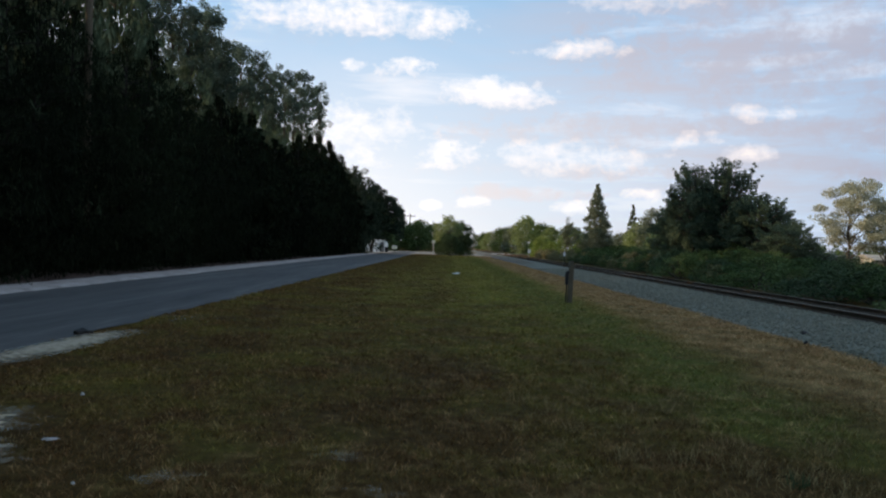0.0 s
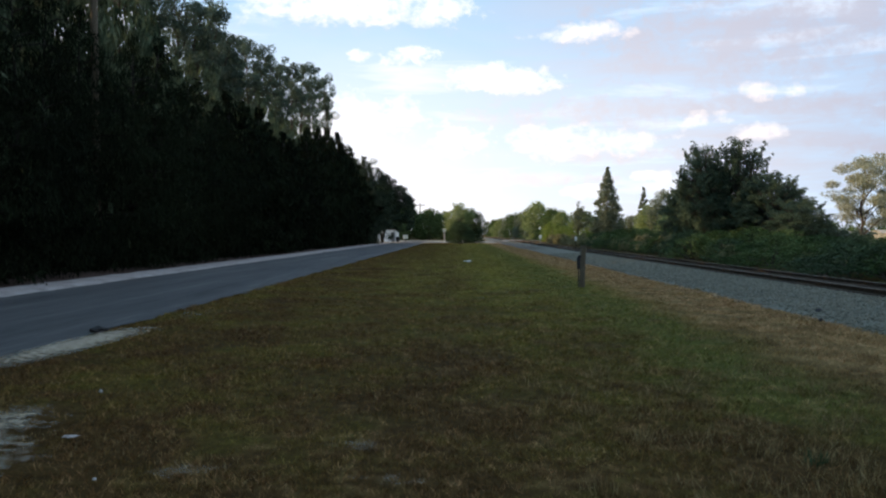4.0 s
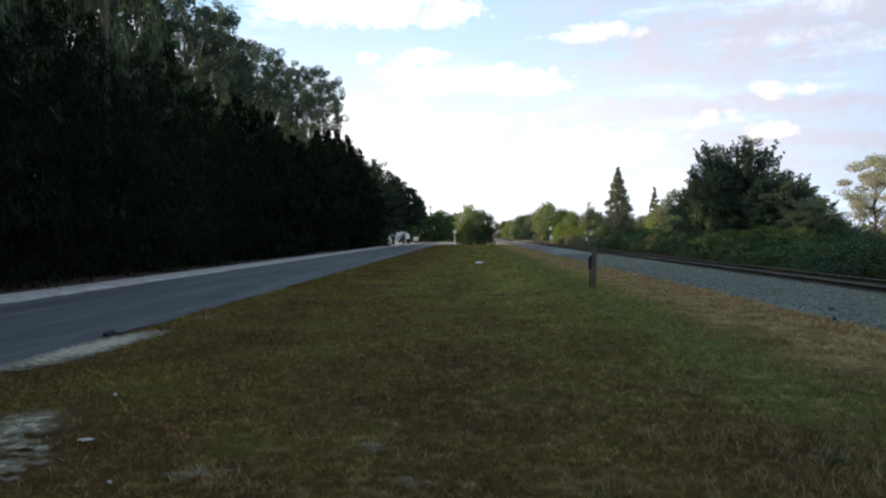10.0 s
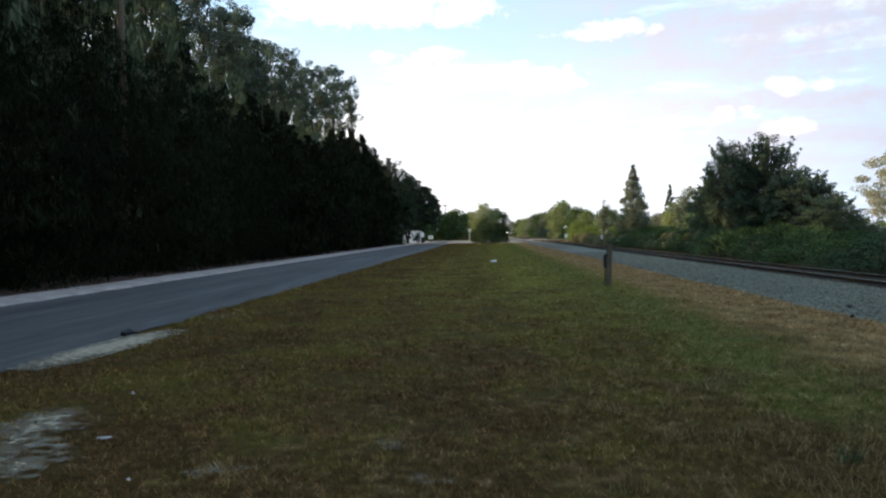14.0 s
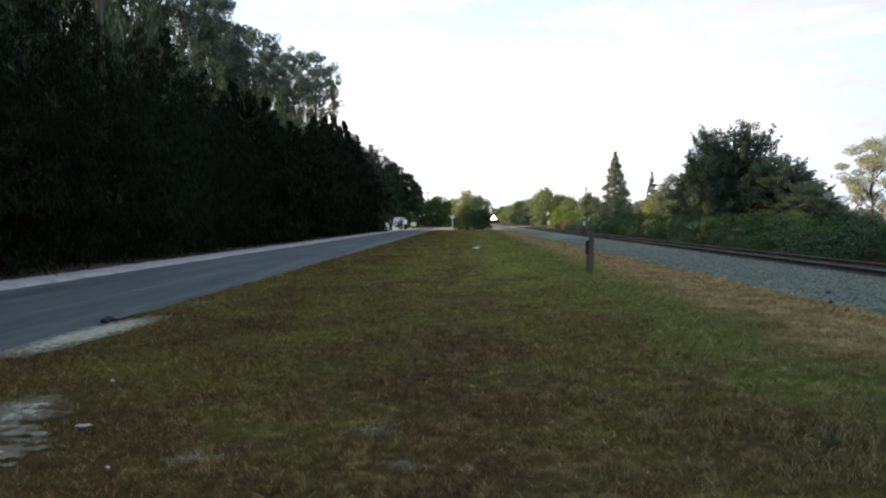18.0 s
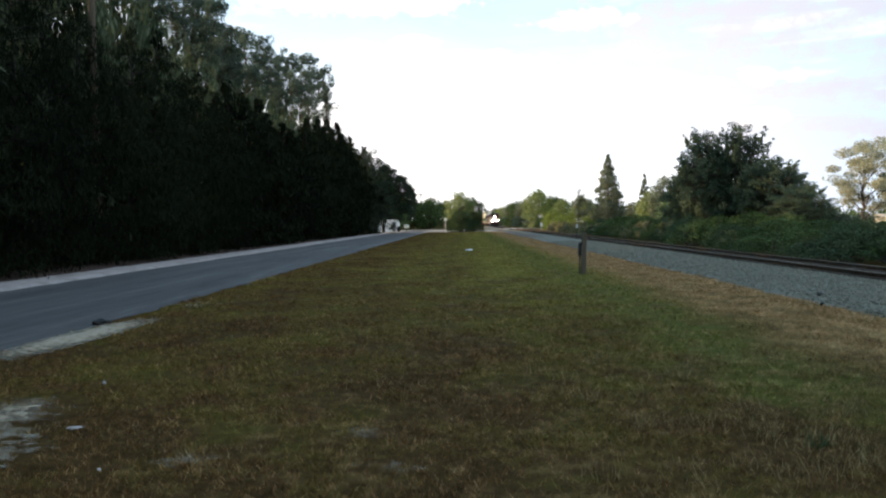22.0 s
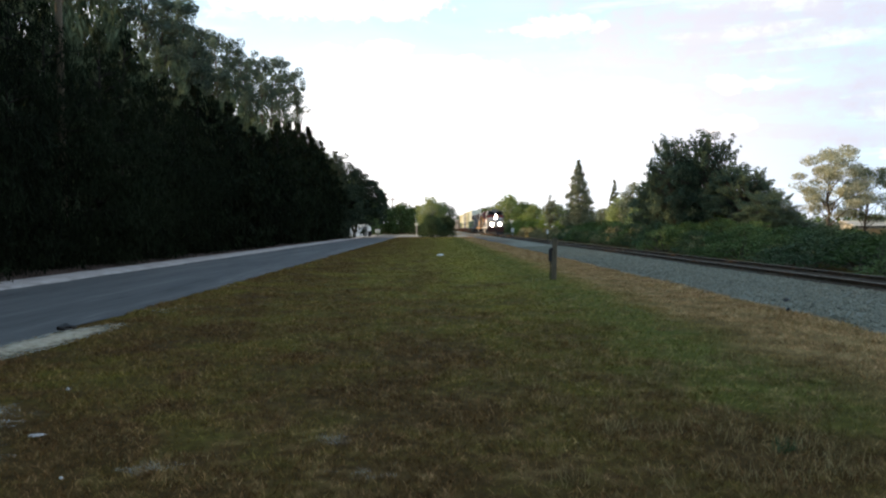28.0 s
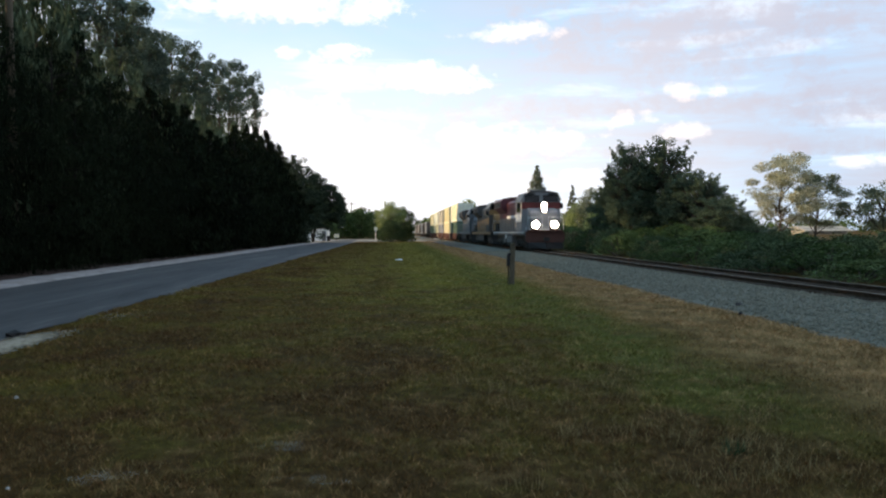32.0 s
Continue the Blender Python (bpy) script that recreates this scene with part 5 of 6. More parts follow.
    spots = [(k, x, y, rng.uniform(0, 360), s, sz) for k, (x, y, s, sz) in enumerate(
        ((49.0, 84, 1.0, 0.95), (54, 82, 1.1, 1.0), (60, 78, 1.1, 1.05), (70, 90, 1.2, 1.1), (33, 94, 0.6, 0.38), (39, 98, 0.7, 0.36), (45, 98, 0.7, 0.34)))]
    plant(side, spots, "bushy olive-green field tree behind the thicket", "tree", "field trees")
    # distant woods close the horizon
    rng2 = np.random.default_rng(5)
    for label, pts in (("far dark woods along the horizon", [(-900 + 12 * k, 760 + 40 * math.sin(k * 0.7)) for k in range(62)]),
                       ("far green woods beyond the fields", [(60 + 9 * k, 360 + 5 * k + 25 * math.sin(k)) for k in range(70)])):
        cs = np.array([(x + rng2.normal(0, 5), y + rng2.normal(0, 6), rng2.uniform(1, 6.5)) for x, y in pts for _ in range(9)])
        q = clump_cards(rng2, cs, np.full(len(cs), 3.2), 26, 1.5, 0.9, 0.0)
        q[:, :, 2] = np.maximum(q[:, :, 2], 0.0)
        tagged(new("far_woods", quads_mesh("far_woods", q, M_LEAF)), label, "woods", kind="stuff")


# ---------------------------------------------------------------- small things on the strip


def build_small():
    p = empty("wooden_post", pose(3.82, 27.3, 0, 0, 1.6, 0), label="weathered square wooden post with a black box, in the grass", category="post")
    bm = box(-0.078, 0.078, -0.08, 0.08, -0.4, 1.27)
    part("post", bm, M_WOOD, p, bevel=0.015)
    part("post_cap", prism([(-0.078, 1.272), (0.078, 1.272), (0.05, 1.31), (-0.055, 1.30)], "y", -0.09, 0.09), M_WOOD, p)
    b = part("meter_box", box(-0.175, -0.081, -0.09, 0.09, 0.56, 0.95), M_BLACK, p, "black metal box", bevel=0.015)
    part("conduit", tube([(-0.12, 0.0, -0.2), (-0.12, 0.0, 0.558)], 0.018, 6), M_BLACK, p)
    part("bracket", box(-0.16, -0.06, -0.11, -0.093, 0.90, 0.98), M_BLACK, p)
    g = empty("marker_post", pose(10.2, 76.8, 0.05), label="slim dark marker post with a white top beside the ballast", category="marker post")
    part("post", tube([(0, 0, -0.3), (0, 0, 1.0)], 0.035, 7), M_DARK, g)
    part("reflector", box(-0.07, 0.07, -0.02, 0.02, 1.0, 1.35), M_WHITE, g, "white marker plate", bevel=0.008)
    s = empty("sign_post", pose(-2.65, 148.6, 0), label="pale street sign on a post beside the round shrub", category="sign")
    part("post", tube([(0, 0, -0.3), (0, 0, 2.5)], 0.09, 8), M_GALV, s)
    part("sign_plate", box(-0.26, 0.26, -0.115, -0.092, 2.0, 2.5), M_CREAM, s, "pale sign plate", bevel=0.01)
    w = empty("trackside_marker", pose(15.9, 172, 0), label="small white marker beside the sunlit bushes", category="marker post")
    part("post", tube([(0, 0, -0.2), (0, 0, 0.7)], 0.05, 6), M_GALV, w)
    part("plate", box(-0.25, 0.25, -0.03, 0.03, 0.7, 1.4), M_WHITE, w, "white marker plate", bevel=0.01)
    for name, x, y, sx, sy, h, lab, m in (("paper_scrap", -3.16, 6.96, 0.07, 0.035, 0.012, "crumpled pale scrap lying in the grass", M_SAND),
                                          ("paper_scrap", 0.45, 51.7, 0.26, 0.2, 0.05, "pale scrap lying far out on the strip", M_WHITE),
                                          ("pebble", -3.74, 8.96, 0.018, 0.016, 0.022, "small pale pebble in the grass", M_CONCRETE),
                                          ("pebble", -2.45, 5.75, 0.014, 0.014, 0.012, "small pale pebble in the grass", M_CONCRETE),
                                          ("stone", 7.65, 18.65, 0.13, 0.08, 0.07, "dark lump at the foot of the ballast", M_DARK),
                                          ("clod", -6.12, 14.6, 0.16, 0.12, 0.07, "dark clod on the lane's edge", M_DARK),
                                          ("stone", 6.84, 16.6, 0.04, 0.04, 0.06, "dark lump at the foot of the ballast", M_DARK)):
        bm = bmesh.new()
        bmesh.ops.create_icosphere(bm, subdivisions=2, radius=1.0)
        for v in bm.verts:
            k = 1 + 0.6 * noise.noise(v.co * 2.1 + Vector((x, y, 0)))
            v.co = Vector((v.co.x * sx * k, v.co.y * sy * k, max(-0.3, v.co.z) * h * k))
        ob = part(name, bm, m)
        ob.matrix_basis = pose(x, y, 0.01, 0, 0, 30)
        tagged(ob, lab, "stone" if name != "paper_scrap" else "litter")
    # utility poles by the cross street
    for x, y, h in ((-11.4, 250, 10.5), (-30, 206, 9.5)):
        u = empty("utility_pole", pose(x, y, 0), label="wooden utility pole with a crossarm over the far trees", category="utility pole", group="utility poles")
        part("pole", tube([(0, 0, -0.5), (0, 0, h)], [0.19, 0.13], 8), M_WOOD, u)
        arm = part("crossarm", box(-1.5, 1.5, -0.07, 0.07, h - 0.8, h - 0.62), M_WOOD, u)
        for k in (-1.35, -0.6, 0.6, 1.35):
            part("insulator", tube([(k, 0, h - 0.62), (k, 0, h - 0.36)], [0.06, 0.04], 7), M_GALV, arm)


def build_houses():
    h = empty("white_house", pose(-16.9, 171.5, 0, 0, 0, 0), label="low sunlit white house glimpsed under the trees", category="house")
    wall = part("wall", box(0.4, 4.5, 0, 5, 0, 2.5), M_WHITE, h, "white painted wall")
    part("roof", prism([(0.1, 2.5), (4.8, 2.5), (4.8, 2.58), (2.45, 2.95), (0.1, 2.58)], "y", -0.3, 5.3), M_DARK, h)
    part("door", box(3.3, 4.1, -0.05, -0.003, 0.0, 2.0), M_HOODGREY, h)
    b = empty("roadside_bin", pose(-11.7, 163, 0), label="dark wheeled bin beside the lane's end", category="bin")
    part("body", prism([(-0.28, 0.1), (0.28, 0.1), (0.34, 1.0), (-0.34, 1.0)], "y", -0.3, 0.3), M_DARK, b)
    part("lid", box(-0.37, 0.37, -0.34, 0.36, 1.0, 1.07), M_DARK, b, bevel=0.02)
    for x in (-0.22, 0.22):
        part("wheel", tube([(x - 0.03, 0.32, 0.12), (x + 0.03, 0.32, 0.12)], 0.12, 10), M_BLACK, b)
    c = empty("utility_cabinet", pose(-10.4, 166, 0), label="pale utility cabinet on a post near the street", category="cabinet")
    part("post", box(-0.08, 0.08, -0.08, 0.08, 0, 0.7), M_WOOD, c)
    part("body", box(-0.45, 0.45, -0.25, 0.25, 0.7, 1.35), M_CREAM, c, bevel=0.03)
    part("lid", box(-0.5, 0.5, -0.3, 0.3, 1.353, 1.42), M_GALV, c, bevel=0.02)
    r = empty("low_house", pose(173, 338, 0, 0, 0, 8), label="low house with a tan sheet roof behind the field trees", category="house")
    part("wall", box(-10, 10, 0, 10, 0, 2.3), M_TAN, r)
    part("roof", prism([(-3.2, 1.15), (10.8, 2.2), (10.8, 2.35), (5, 3.35), (-3.2, 1.30)], "x", -10.8, 10.8), M_ROOF, r)
    for x in (-7, -2, 4):
        part("window", box(x, x + 1.5, -0.05, -0.003, 0.9, 2.0), M_GLASS, r)
    f = empty("boundary_wall", pose(97, 236, 0), label="long low pale boundary wall behind the field trees", category="wall")
    for k in range(6):
        part("wall_panel", box(-12 + 4 * k, -8.15 + 4 * k, 0, 0.15, 0, 2.3), M_CONCRETE, f)
        part("pier", box(-8.148 + 4 * k, -8.002 + 4 * k, -0.05, 0.2, 0, 2.45), M_CONCRETE, f)


build_ground()
build_track()
build_grass()
build_trees()
build_small()
build_houses()

# ---------------------------------------------------------------- the train
# Each vehicle stands at its own base point on the rails; its front faces -y.


def disc(y0, y1, x, z, r, sides=16):
    return tube([(x, y0, z), (x, y1, z)], r, sides)


def add_wheelset(bogie, y, r=0.5, half=0.72):
    for s in (-1, 1):
        bm = bmesh.new()
        add_tube(bm, [(s * half - 0.07, y, r), (s * half + 0.07, y, r)], r, 18)
        add_tube(bm, [(s * half - 0.05 - s * 0.03, y, r), (s * half - s * 0.11, y, r)], r + 0.025, 18)
        part("wheel", bm, M_STEEL, bogie)


def bogie(parent, y, axles, spacing, name="bogie", r=0.5):
    first = y - spacing * (axles - 1) / 2
    bm = bmesh.new()
    for s in (-1, 1):
        x0, x1 = sorted((s * 0.98, s * 1.16))
        add_box(bm, x0, x1, first - 0.75, first + spacing * (axles - 1) + 0.75, r - 0.02, r + 0.30)
        for k in range(axles):
            add_box(bm, x0 - 0.03, x1 + 0.05, first + spacing * k - 0.2, first + spacing * k + 0.2, r - 0.2, r + 0.16)
        for k in range(axles - 1):
            add_box(bm, x0 + 0.02, x1 + 0.02, first + spacing * (k + 0.5) - 0.28, first + spacing * (k + 0.5) + 0.28, r - 0.28, r + 0.1)
    add_box(bm, -1.0, 1.0, y - 0.3, y + 0.3, r + 0.05, r + 0.35)
    b = part(name, bm, M_DARK, parent, "dark cast truck frame")
    for k in range(axles):
        add_wheelset(b, first + spacing * k, r)
    return b


def coupler(parent, y, way):
    bm = bmesh.new()
    a, b = sorted((y, y + way * 0.55))
    add_box(bm, -0.11, 0.11, a, b, 0.76, 0.98)
    c, d = sorted((y + way * 0.45, y + way * 0.75))
    add_box(bm, -0.2, 0.2, c, d, 0.72, 1.02)
    part("coupler", bm, M_DARK, parent)


def railing(parent, x, y0, y1, z, posts, mat):
    bm = bmesh.new()
    add_tube(bm, [(x, y0, z + 1.05), (x, y1, z + 1.05)], 0.022, 5)
    add_tube(bm, [(x, y0, z + 0.55), (x, y1, z + 0.55)], 0.016, 5)
    for k in range(posts):
        y = y0 + (y1 - y0) * k / (posts - 1)
        add_tube(bm, [(x, y, z), (x, y, z + 1.07)], 0.022, 5)
    part("handrail", bm, mat, parent)


def locomotive(label, lead, hood_top, hood_low, stripe, nose_c, nose_red, cab_c, pilot_c, lamps):
    """A six-axle diesel freight engine, 22 m long: cab at the front, long hood behind."""
    r = empty("locomotive", label=label, category="locomotive", group="locomotives of the freight train")
    part("frame_sill", box(-1.5, 1.5, 0.7, 21.7, 1.18, 1.46), hood_low, r, bevel=0.02)
    part("sill_stripe", box(-1.512, 1.512, 0.72, 21.68, 1.36, 1.44), stripe, r, "thin light stripe along the sill")
    part("underframe", box(-1.1, 1.1, 0.9, 21.5, 0.86, 1.175), M_DARK, r)
    part("fuel_tank", prism([(-1.45, 1.1), (-1.5, 0.55), (-1.1, 0.22), (1.1, 0.22), (1.5, 0.55), (1.45, 1.1)], "y", 8.2, 13.6), M_HOODGREY if lead else M_DARK, r)
    for k in (-1, 1):
        part("air_tank", tube([(k * 1.25, 13.9, 0.75), (k * 1.25, 15.2, 0.75)], 0.22, 10), M_DARK, r)
    bogie(r, 4.3, 3, 2.0)
    bogie(r, 18.0, 3, 2.0)
    # pilot, plow and steps
    part("pilot", prism([(-1.52, 1.45), (1.52, 1.45), (1.52, 0.75), (1.30, 0.62), (-1.30, 0.62), (-1.52, 0.75)], "y", 0.22, 0.42), pilot_c, r, "dull red pilot plate")
    bm = bmesh.new()
    v = [bm.verts.new(p) for p in ((-1.4, 0.25, 0.62), (0, -0.15, 0.62), (1.4, 0.25, 0.62), (1.4, 0.22, 0.16), (0, -0.42, 0.12), (-1.4, 0.22, 0.16),
                                   (-1.4, 0.40, 0.62), (0, 0.1, 0.62), (1.4, 0.40, 0.62), (1.4, 0.37, 0.16), (0, -0.2, 0.12), (-1.4, 0.37, 0.16))]
    for f in ((0, 1, 4, 5), (1, 2, 3, 4), (6, 11, 10, 7), (7, 10, 9, 8), (0, 6, 7, 1), (1, 7, 8, 2), (5, 4, 10, 11), (4, 3, 9, 10), (0, 5, 11, 6), (2, 8, 9, 3)):
        bm.faces.new([v[k] for k in f])
    part("snow_plow", bm, M_DARK, r)
    part("anticlimber", box(-1.35, 1.35, 0.02, 0.75, 1.46, 1.60), pilot_c, r, bevel=0.03)
    for s in (-1, 1):
        bm = bmesh.new()
        for k in range(4):
            x0, x1 = sorted((s * 1.12, s * 1.54))
            add_box(bm, x0, x1, 0.45, 0.95, 0.35 + 0.28 * k, 0.39 + 0.28 * k)
        x0, x1 = sorted((s * 1.50, s * 1.54))
        add_box(bm, x0, x1, 0.43, 0.47, 0.3, 1.46)
        add_box(bm, x0, x1, 0.93, 0.97, 0.3, 1.46)
        part("step", bm, M_DARK, r)
        railing(r, s * 1.5, 5.6, 21.4, 1.46, 11, M_HOODGREY)
    coupler(r, 0.2, -1)
    coupler(r, 21.8, 1)
    # nose
    nose = part("nose", prism([(0.72, 1.46), (0.62, 1.62), (0.70, 2.95), (0.95, 3.22), (2.35, 3.36), (2.35, 1.46)], "x", -1.12, 1.12), nose_c, r, "nose of the cab", bevel=0.06)
    part("nose_stripe", prism([(0.595, 1.56), (0.60, 1.66), (0.75, 1.66), (0.75, 1.56)], "x", -1.14, 1.14), stripe, nose, "thin white line across the nose")
    part("nose_door", box(-1.0, -0.45, 0.585, 0.60, 1.7, 2.24), nose_c, nose, bevel=0.01)
    # cab
    cab = part("cab", prism([(-1.56, 1.46), (1.56, 1.46), (1.56, 3.9), (1.28, 4.52), (0.6, 4.66), (-0.6, 4.66), (-1.28, 4.52), (-1.56, 3.9)], "y", 2.1, 5.3), cab_c, r, "wide pale grey cab", bevel=0.04)
    part("cab_brow", prism([(-1.50, 3.80), (1.50, 3.80), (1.50, 3.95), (1.22, 4.48), (0.6, 4.60), (-0.6, 4.60), (-1.22, 4.48), (-1.50, 3.95)], "y", 1.95, 2.098), cab_c, cab)
    part("cab_face", box(-1.53, 1.53, 2.03, 2.096, 3.28, 3.80), nose_red, cab, "red band under the windscreens")
    for a, b in ((-1.32, -0.14), (0.14, 1.32)):
        part("windscreen", box(a, b, 1.93, 2.0, 3.83, 4.30), M_GLASS, cab, "dark windscreen pane", bevel=0.02)
        part("visor", box(a - 0.05, b + 0.05, 1.84, 1.945, 4.31, 4.36), M_DARK, cab)
    for s in (-1, 1):
        for y0, y1 in ((2.6, 3.4), (3.6, 4.5)):
            x0, x1 = sorted((s * 1.563, s * 1.58))
            part("side_window", box(x0, x1, y0, y1, 3.05, 3.8), M_GLASS, cab)
        x0, x1 = sorted((s * 1.563, s * 1.575))
        part("cab_stripe", box(x0, x1, 2.12, 5.28, 2.25, 2.9), stripe, cab)
        x0, x1 = sorted((s * 1.60, s * 1.85))
        part("mirror", box(x0, x1, 2.5, 2.56, 3.3, 3.75), M_DARK, cab)
        # number board left plain
        part("number_board", box(min(s * 0.55, s * 1.1), max(s * 0.55, s * 1.1), 1.83, 1.93, 4.38, 4.50), M_DARK, cab)
    part("cab_roof", prism([(-1.60, 3.93), (-1.31, 4.54), (-0.6, 4.69), (0.6, 4.69), (1.31, 4.54), (1.60, 3.93), (1.57, 3.93), (1.29, 4.53), (0.6, 4.672), (-0.6, 4.672), (-1.29, 4.53), (-1.57, 3.93)], "y", 1.8, 5.36), M_HOODGREY, cab, "dark grey cab roof")
    part("horn", tube([(0.4, 3.0, 4.67), (0.4, 3.0, 4.82), (0.4, 2.6, 4.87)], [0.04, 0.05, 0.1], 8), M_SILVER, cab)
    part("air_conditioner", box(-0.6, 0.5, 3.8, 4.9, 4.692, 4.88), M_HOODGREY, cab, bevel=0.04)
    # headlights and ditch lights, their lenses drawn oversized to stand for glare
    body = part("headlight", box(-0.26, 0.26, 0.60, 0.98, 2.98, 3.78), M_DARK, nose, "twin headlight housing", bevel=0.04)
    mat = M_LAMP if lamps else M_GLASS
    for z in (3.22, 3.54):
        part("headlight_lens", disc(0.555, 0.597, 0.0, z, 0.20), mat, body, "lit headlight lens" if lamps else "")
    for s in (-1, 1):
        hs = part("ditch_light", box(s * 0.74 - 0.3, s * 0.74 + 0.3, 0.28, 0.55, 1.604, 2.32), M_DARK, r, "ditch light housing", bevel=0.03)
        part("ditch_light_lens", disc(0.235, 0.277, s * 0.74, 2.0, 0.28), mat, hs, "lit ditch light lens" if lamps else "")
    bm = bmesh.new()
    for s in (-1, 1):
        add_tube(bm, [(s * 0.25, 0.1, 1.6), (s * 0.25, 0.1, 2.6), (s * 1.35, 0.1, 2.55), (s * 1.45, 0.3, 1.6)], 0.022, 5)
    part("front_rail", bm, M_WHITE, r)
    # long hood, with the flared radiator at the rear
    hood = part("hood_lower", box(-0.92, 0.92, 5.32, 20.9, 1.46, 2.75), hood_low, r, "lower hood side", bevel=0.02)
    part("hood_upper", prism([(-0.95, 2.753), (0.95, 2.753), (0.95, 4.05), (0.72, 4.28), (-0.72, 4.28), (-0.95, 4.05)], "y", 5.32, 15.4), hood_top, r, "upper hood")
    part("hood_stripe", box(-0.965, 0.965, 5.5, 15.2, 2.70, 2.92), stripe, r, "pale stripe along the hood")
    part("radiator", prism([(-0.95, 2.753), (0.95, 2.753), (0.95, 3.2), (1.5, 3.75), (1.5, 4.35), (1.2, 4.62), (-1.2, 4.62), (-1.5, 4.35), (-1.5, 3.75), (-0.95, 3.2)], "y", 15.42, 20.7), hood_top, r, "flared radiator section")
    for s in (-1, 1):
        x0, x1 = sorted((s * 1.503, s * 1.52))
        for k in range(5):
            part("radiator_grille", box(x0, x1, 15.7 + k, 16.55 + k, 3.82, 4.3), M_DARK, r)
        for k in range(11):
            x0, x1 = sorted((s * 0.923, s * 0.945))
            part("hood_door", box(x0, x1, 5.6 + 1.36 * k, 6.8 + 1.36 * k, 1.6, 2.6), hood_low, hood, bevel=0.008)
        x0, x1 = sorted((s * 0.953, s * 1.12))
        part("blower_housing", box(x0, x1, 5.6, 8.2, 3.0, 4.0), hood_top, r, bevel=0.05)
    for k in range(3):
        fan = part("radiator_fan", tube([(0, 16.5 + 1.6 * k, 4.62), (0, 16.5 + 1.6 * k, 4.76)], 0.66, 18), M_DARK, r)
    part("exhaust_stack", box(-0.3, 0.3, 11.4, 12.5, 4.283, 4.55), M_DARK, r, bevel=0.03)
    part("dynamic_brake_hatch", box(-0.85, 0.85, 8.4, 10.8, 4.283, 4.45), hood_top, r, bevel=0.04)
    part("inertial_hatch", box(-0.7, 0.7, 5.5, 7.8, 4.283, 4.5), hood_top, r, bevel=0.04)
    return r


def well_car():
    r = empty("well_car", label="low rust-brown well car under stacked containers", category="rail car", group="well cars")
    for s in (-1, 1):
        x0, x1 = sorted((s * 1.30, s * 1.42))
        part("side_sill", prism([(2.6, 0.32), (17.4, 0.32), (18.2, 1.05), (17.8, 1.25), (2.2, 1.25), (1.8, 1.05)], "x", x0, x1), M_RUST, r)
        a, b = sorted((s * 1.423, s * 1.47))
        for k in range(9):
            part("side_rib", box(a, b, 3.0 + 1.7 * k, 3.12 + 1.7 * k, 0.36, 1.2), M_RUST, r)
    part("well_floor", box(-1.28, 1.28, 2.6, 17.4, 0.26, 0.34), M_DARK, r)
    for y0, y1 in ((0.1, 2.0), (18.0, 19.9)):
        part("end_platform", box(-1.4, 1.4, y0, y1, 0.95, 1.15), M_RUST, r, bevel=0.02)
    bogie(r, 1.3, 2, 1.75, r=0.46)
    bogie(r, 18.7, 2, 1.75, r=0.46)
    coupler(r, 0.1, -1)
    coupler(r, 19.9, 1)
    return r


def container(mat, label, length=16.1):
    """A ribbed steel freight container, its base at z = 0, its front at y = 0."""
    r = empty("shipping_container", label=label, category="container", group="stacked containers")
    w, h = 1.28, 2.86
    part("body", box(-w + 0.03, w - 0.03, 0.04, length - 0.04, 0.02, h - 0.02), mat, r)
    for x in (-w + 0.06, w - 0.06):
        for y in (0.06, length - 0.06):
            part("corner_post", box(x - 0.06, x + 0.06, y - 0.06, y + 0.06, 0, h), mat, r)
        part("top_rail", box(x - 0.05, x + 0.05, 0.12, length - 0.12, h - 0.12, h - 0.002), mat, r)
        part("bottom_rail", box(x - 0.05, x + 0.05, 0.12, length - 0.12, 0.0, 0.15), mat, r)
        bm = bmesh.new()
        s = 1 if x > 0 else -1
        for k in range(int(length / 0.55)):
            a, b = sorted((s * (w - 0.03), s * (w - 0.002)))
            add_box(bm, a, b, 0.4 + 0.55 * k, 0.6 + 0.55 * k, 0.16, h - 0.13)
        part("side_corrugation", bm, mat, r)
    for x in (-0.62, 0.62):
        d = part("door_leaf", box(x - 0.55, x + 0.55, 0.0, 0.038, 0.14, h - 0.14), mat, r)
        for k in (-0.28, 0.24):
            part("locking_bar", tube([(x + k, -0.03, 0.1), (x + k, -0.03, h - 0.1)], 0.02, 5), M_GALV, d)
    return r


def boxcar(mat, label):
    r = empty("boxcar", label=label, category="rail car", group="box cars")
    part("body", prism([(-1.45, 1.1), (1.45, 1.1), (1.45, 4.3), (1.2, 4.55), (-1.2, 4.55), (-1.45, 4.3)], "y", 0.7, 16.9), mat, r)
    part("underframe", box(-1.2, 1.2, 0.5, 17.1, 0.85, 1.097), M_DARK, r)
    for s in (-1, 1):
        x0, x1 = sorted((s * 1.453, s * 1.50))
        part("sliding_door", box(x0, x1, 7.2, 10.4, 1.2, 4.1), mat, r)
        bm = bmesh.new()
        for k in range(15):
            y = 1.0 + 1.05 * k
            if 7.0 < y < 10.5:
                continue
            part("side_post", box(*sorted((s * 1.452, s * 1.50)), y, y + 0.1, 1.15, 4.25), mat, r)
    bm = bmesh.new()
    for k in range(8):
        add_box(bm, -1.3, -0.9, 0.62, 0.66, 1.3 + 0.38 * k, 1.34 + 0.38 * k)
    part("end_ladder", bm, M_GALV, r)
    bogie(r, 2.6, 2, 1.75, r=0.46)
    bogie(r, 15.0, 2, 1.75, r=0.46)
    coupler(r, 0.5, -1)
    coupler(r, 17.1, 1)
    return r


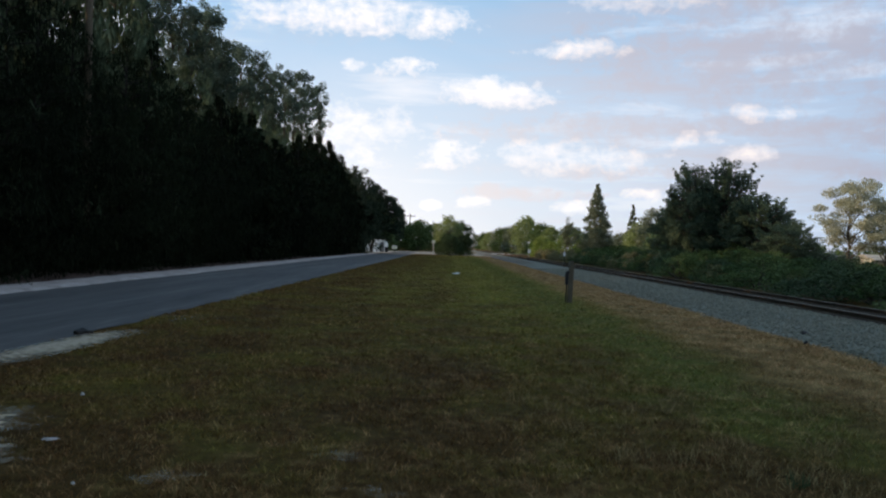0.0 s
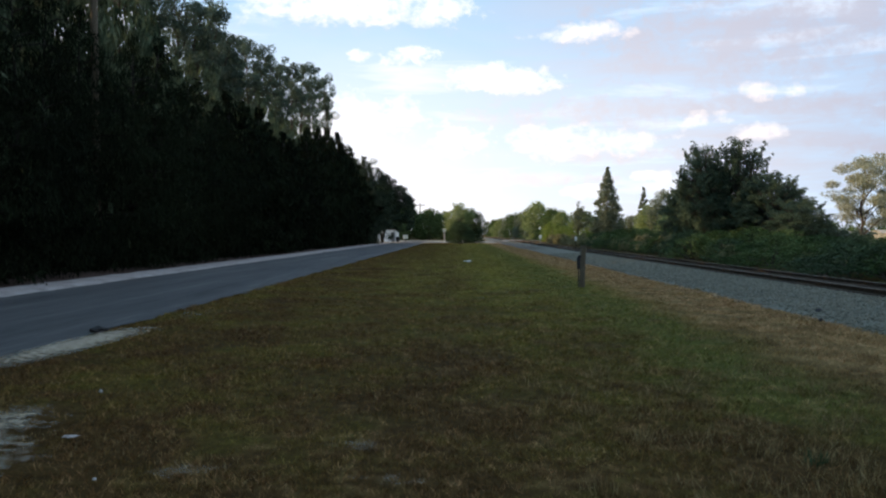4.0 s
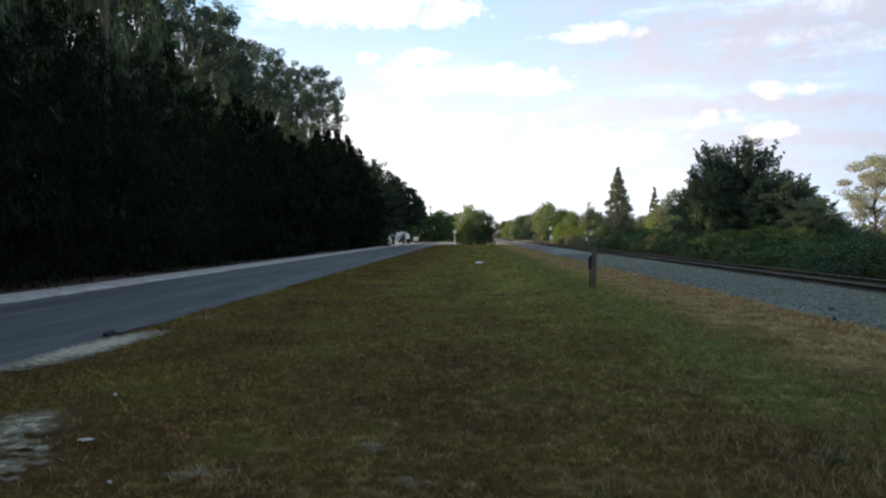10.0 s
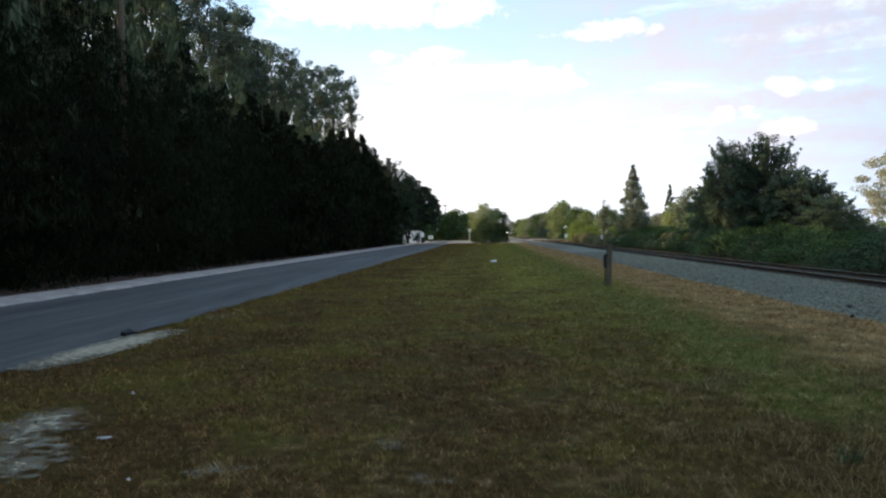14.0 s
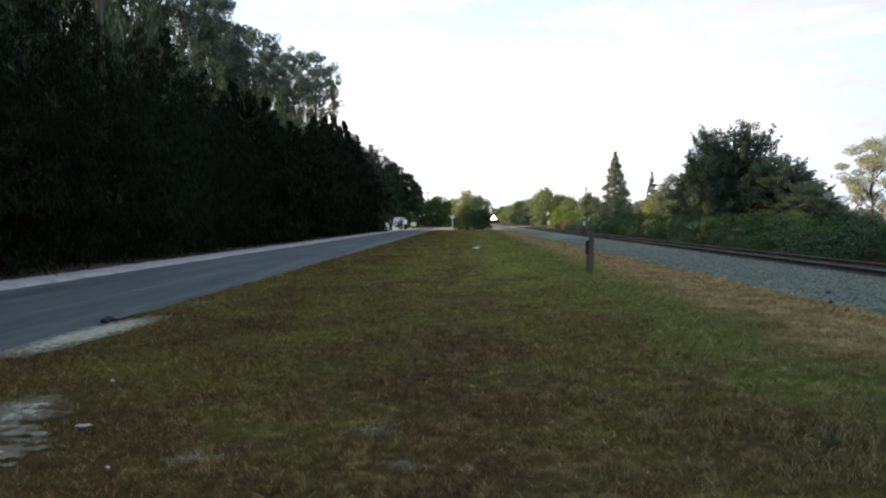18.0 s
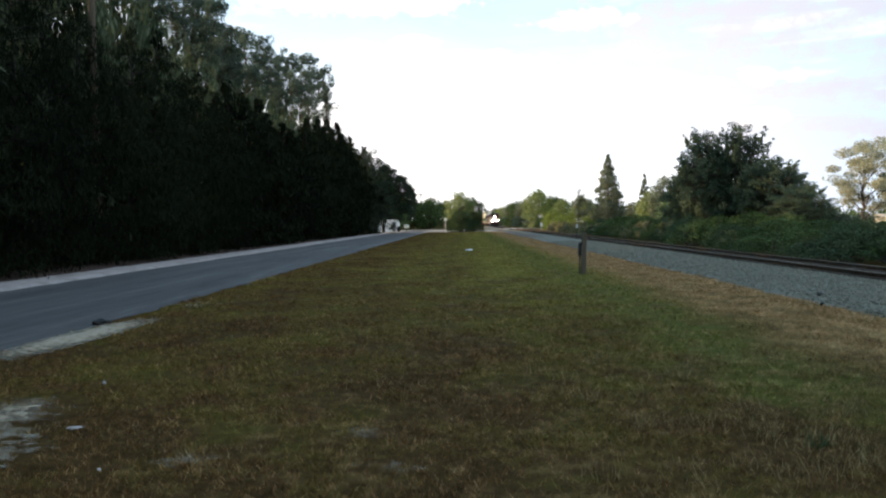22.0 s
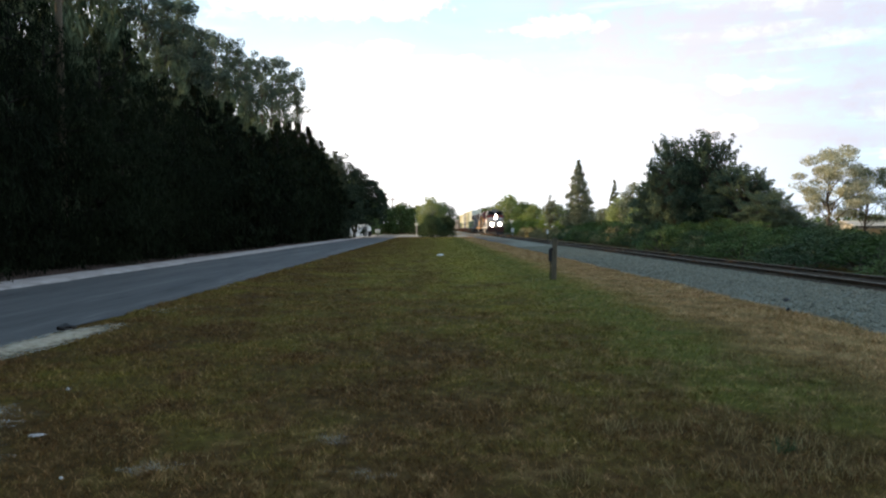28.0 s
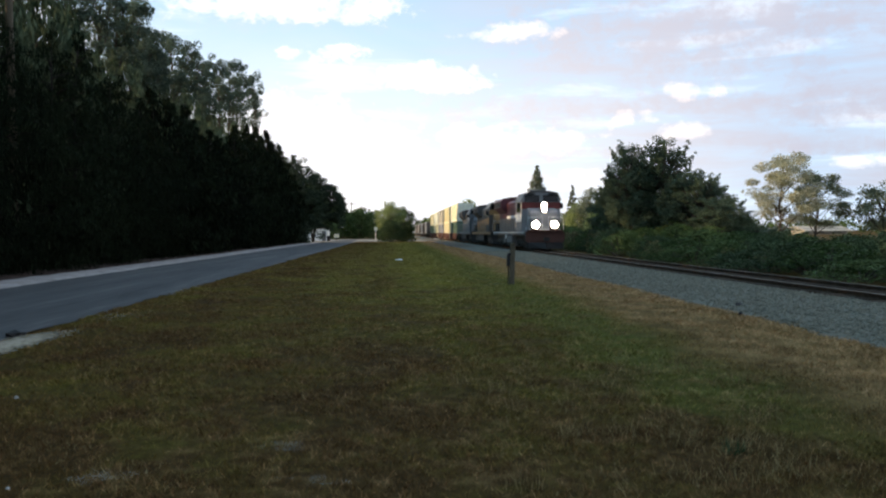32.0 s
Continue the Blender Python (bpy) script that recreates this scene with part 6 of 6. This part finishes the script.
def build_train():
    """Returns (vehicle, its distance behind the leading end, its height over the rail)."""
    cars = []
    cars.append((locomotive("leading diesel locomotive in red, silver and white, headlights lit", True, M_MAROON, M_HOODGREY, M_WHITE, M_SILVER, M_REDORANGE, M_SILVER, M_RUST, True), 0.0, 0.0))
    cars.append((locomotive("second diesel locomotive in orange and yellow", False, M_GRIME, M_ORANGE, M_ORANGE, M_ORANGE, M_ORANGE, M_GRIME, M_DARK, False), 23.0, 0.0))
    cars.append((locomotive("third diesel locomotive in dull blue grey", False, M_GRIME, M_BLUEGREY, M_BLUEGREY, M_BLUEGREY, M_BLUEGREY, M_BLUEGREY, M_DARK, False), 46.0, 0.0))
    first = well_car()
    low = [container(m, lab) for m, lab in ((M_GREEN, "dull green container in the well car"), (M_YELLOW, "yellow container in the well car"), (M_GREYBOX, "grey container in the well car"))]
    top = [container(m, lab) for m, lab in ((M_CREAM, "cream container stacked on top"), (M_YELLOW, "yellow container stacked on top"), (M_TAN, "tan container stacked on top"))]
    y = 70.0
    for k in range(5):
        car = first if k == 0 else copy_thing(first, pose(0, 0, 0))
        a = low[k] if k < 3 else copy_thing(low[(0, 1, 2, 1, 0)[k]], pose(0, 0, 0))
        b = top[k] if k < 3 else copy_thing(top[(0, 1, 2, 0, 1)[k]], pose(0, 0, 0))
        cars += [(car, y, 0.0), (a, y + 1.95, 0.36), (b, y + 1.95, 3.24)]
        y += 20.6
    src = [boxcar(M_BROWN, "weathered brown box car"), boxcar(M_GREYBOX, "weathered grey box car")]
    for k in range(8):
        cars.append((src[k] if k < 2 else copy_thing(src[k % 2], pose(0, 0, 0)), y, 0.0))
        y += 17.9
    return cars


TRAIN = build_train()
SPEED, LAST_Y = 23.95, 66.5      # metres a second; the leading end at the clip's end


def motions():
    times = [0.0, 0.2] + [float(k) for k in range(1, 32)] + [31.8, 32.0]
    for car, back, up in TRAIN:
        walk(car, [(t, pose(TRACK_X, LAST_Y + SPEED * (SECONDS - t) + back, RAIL_Z + up)) for t in times])


motions()
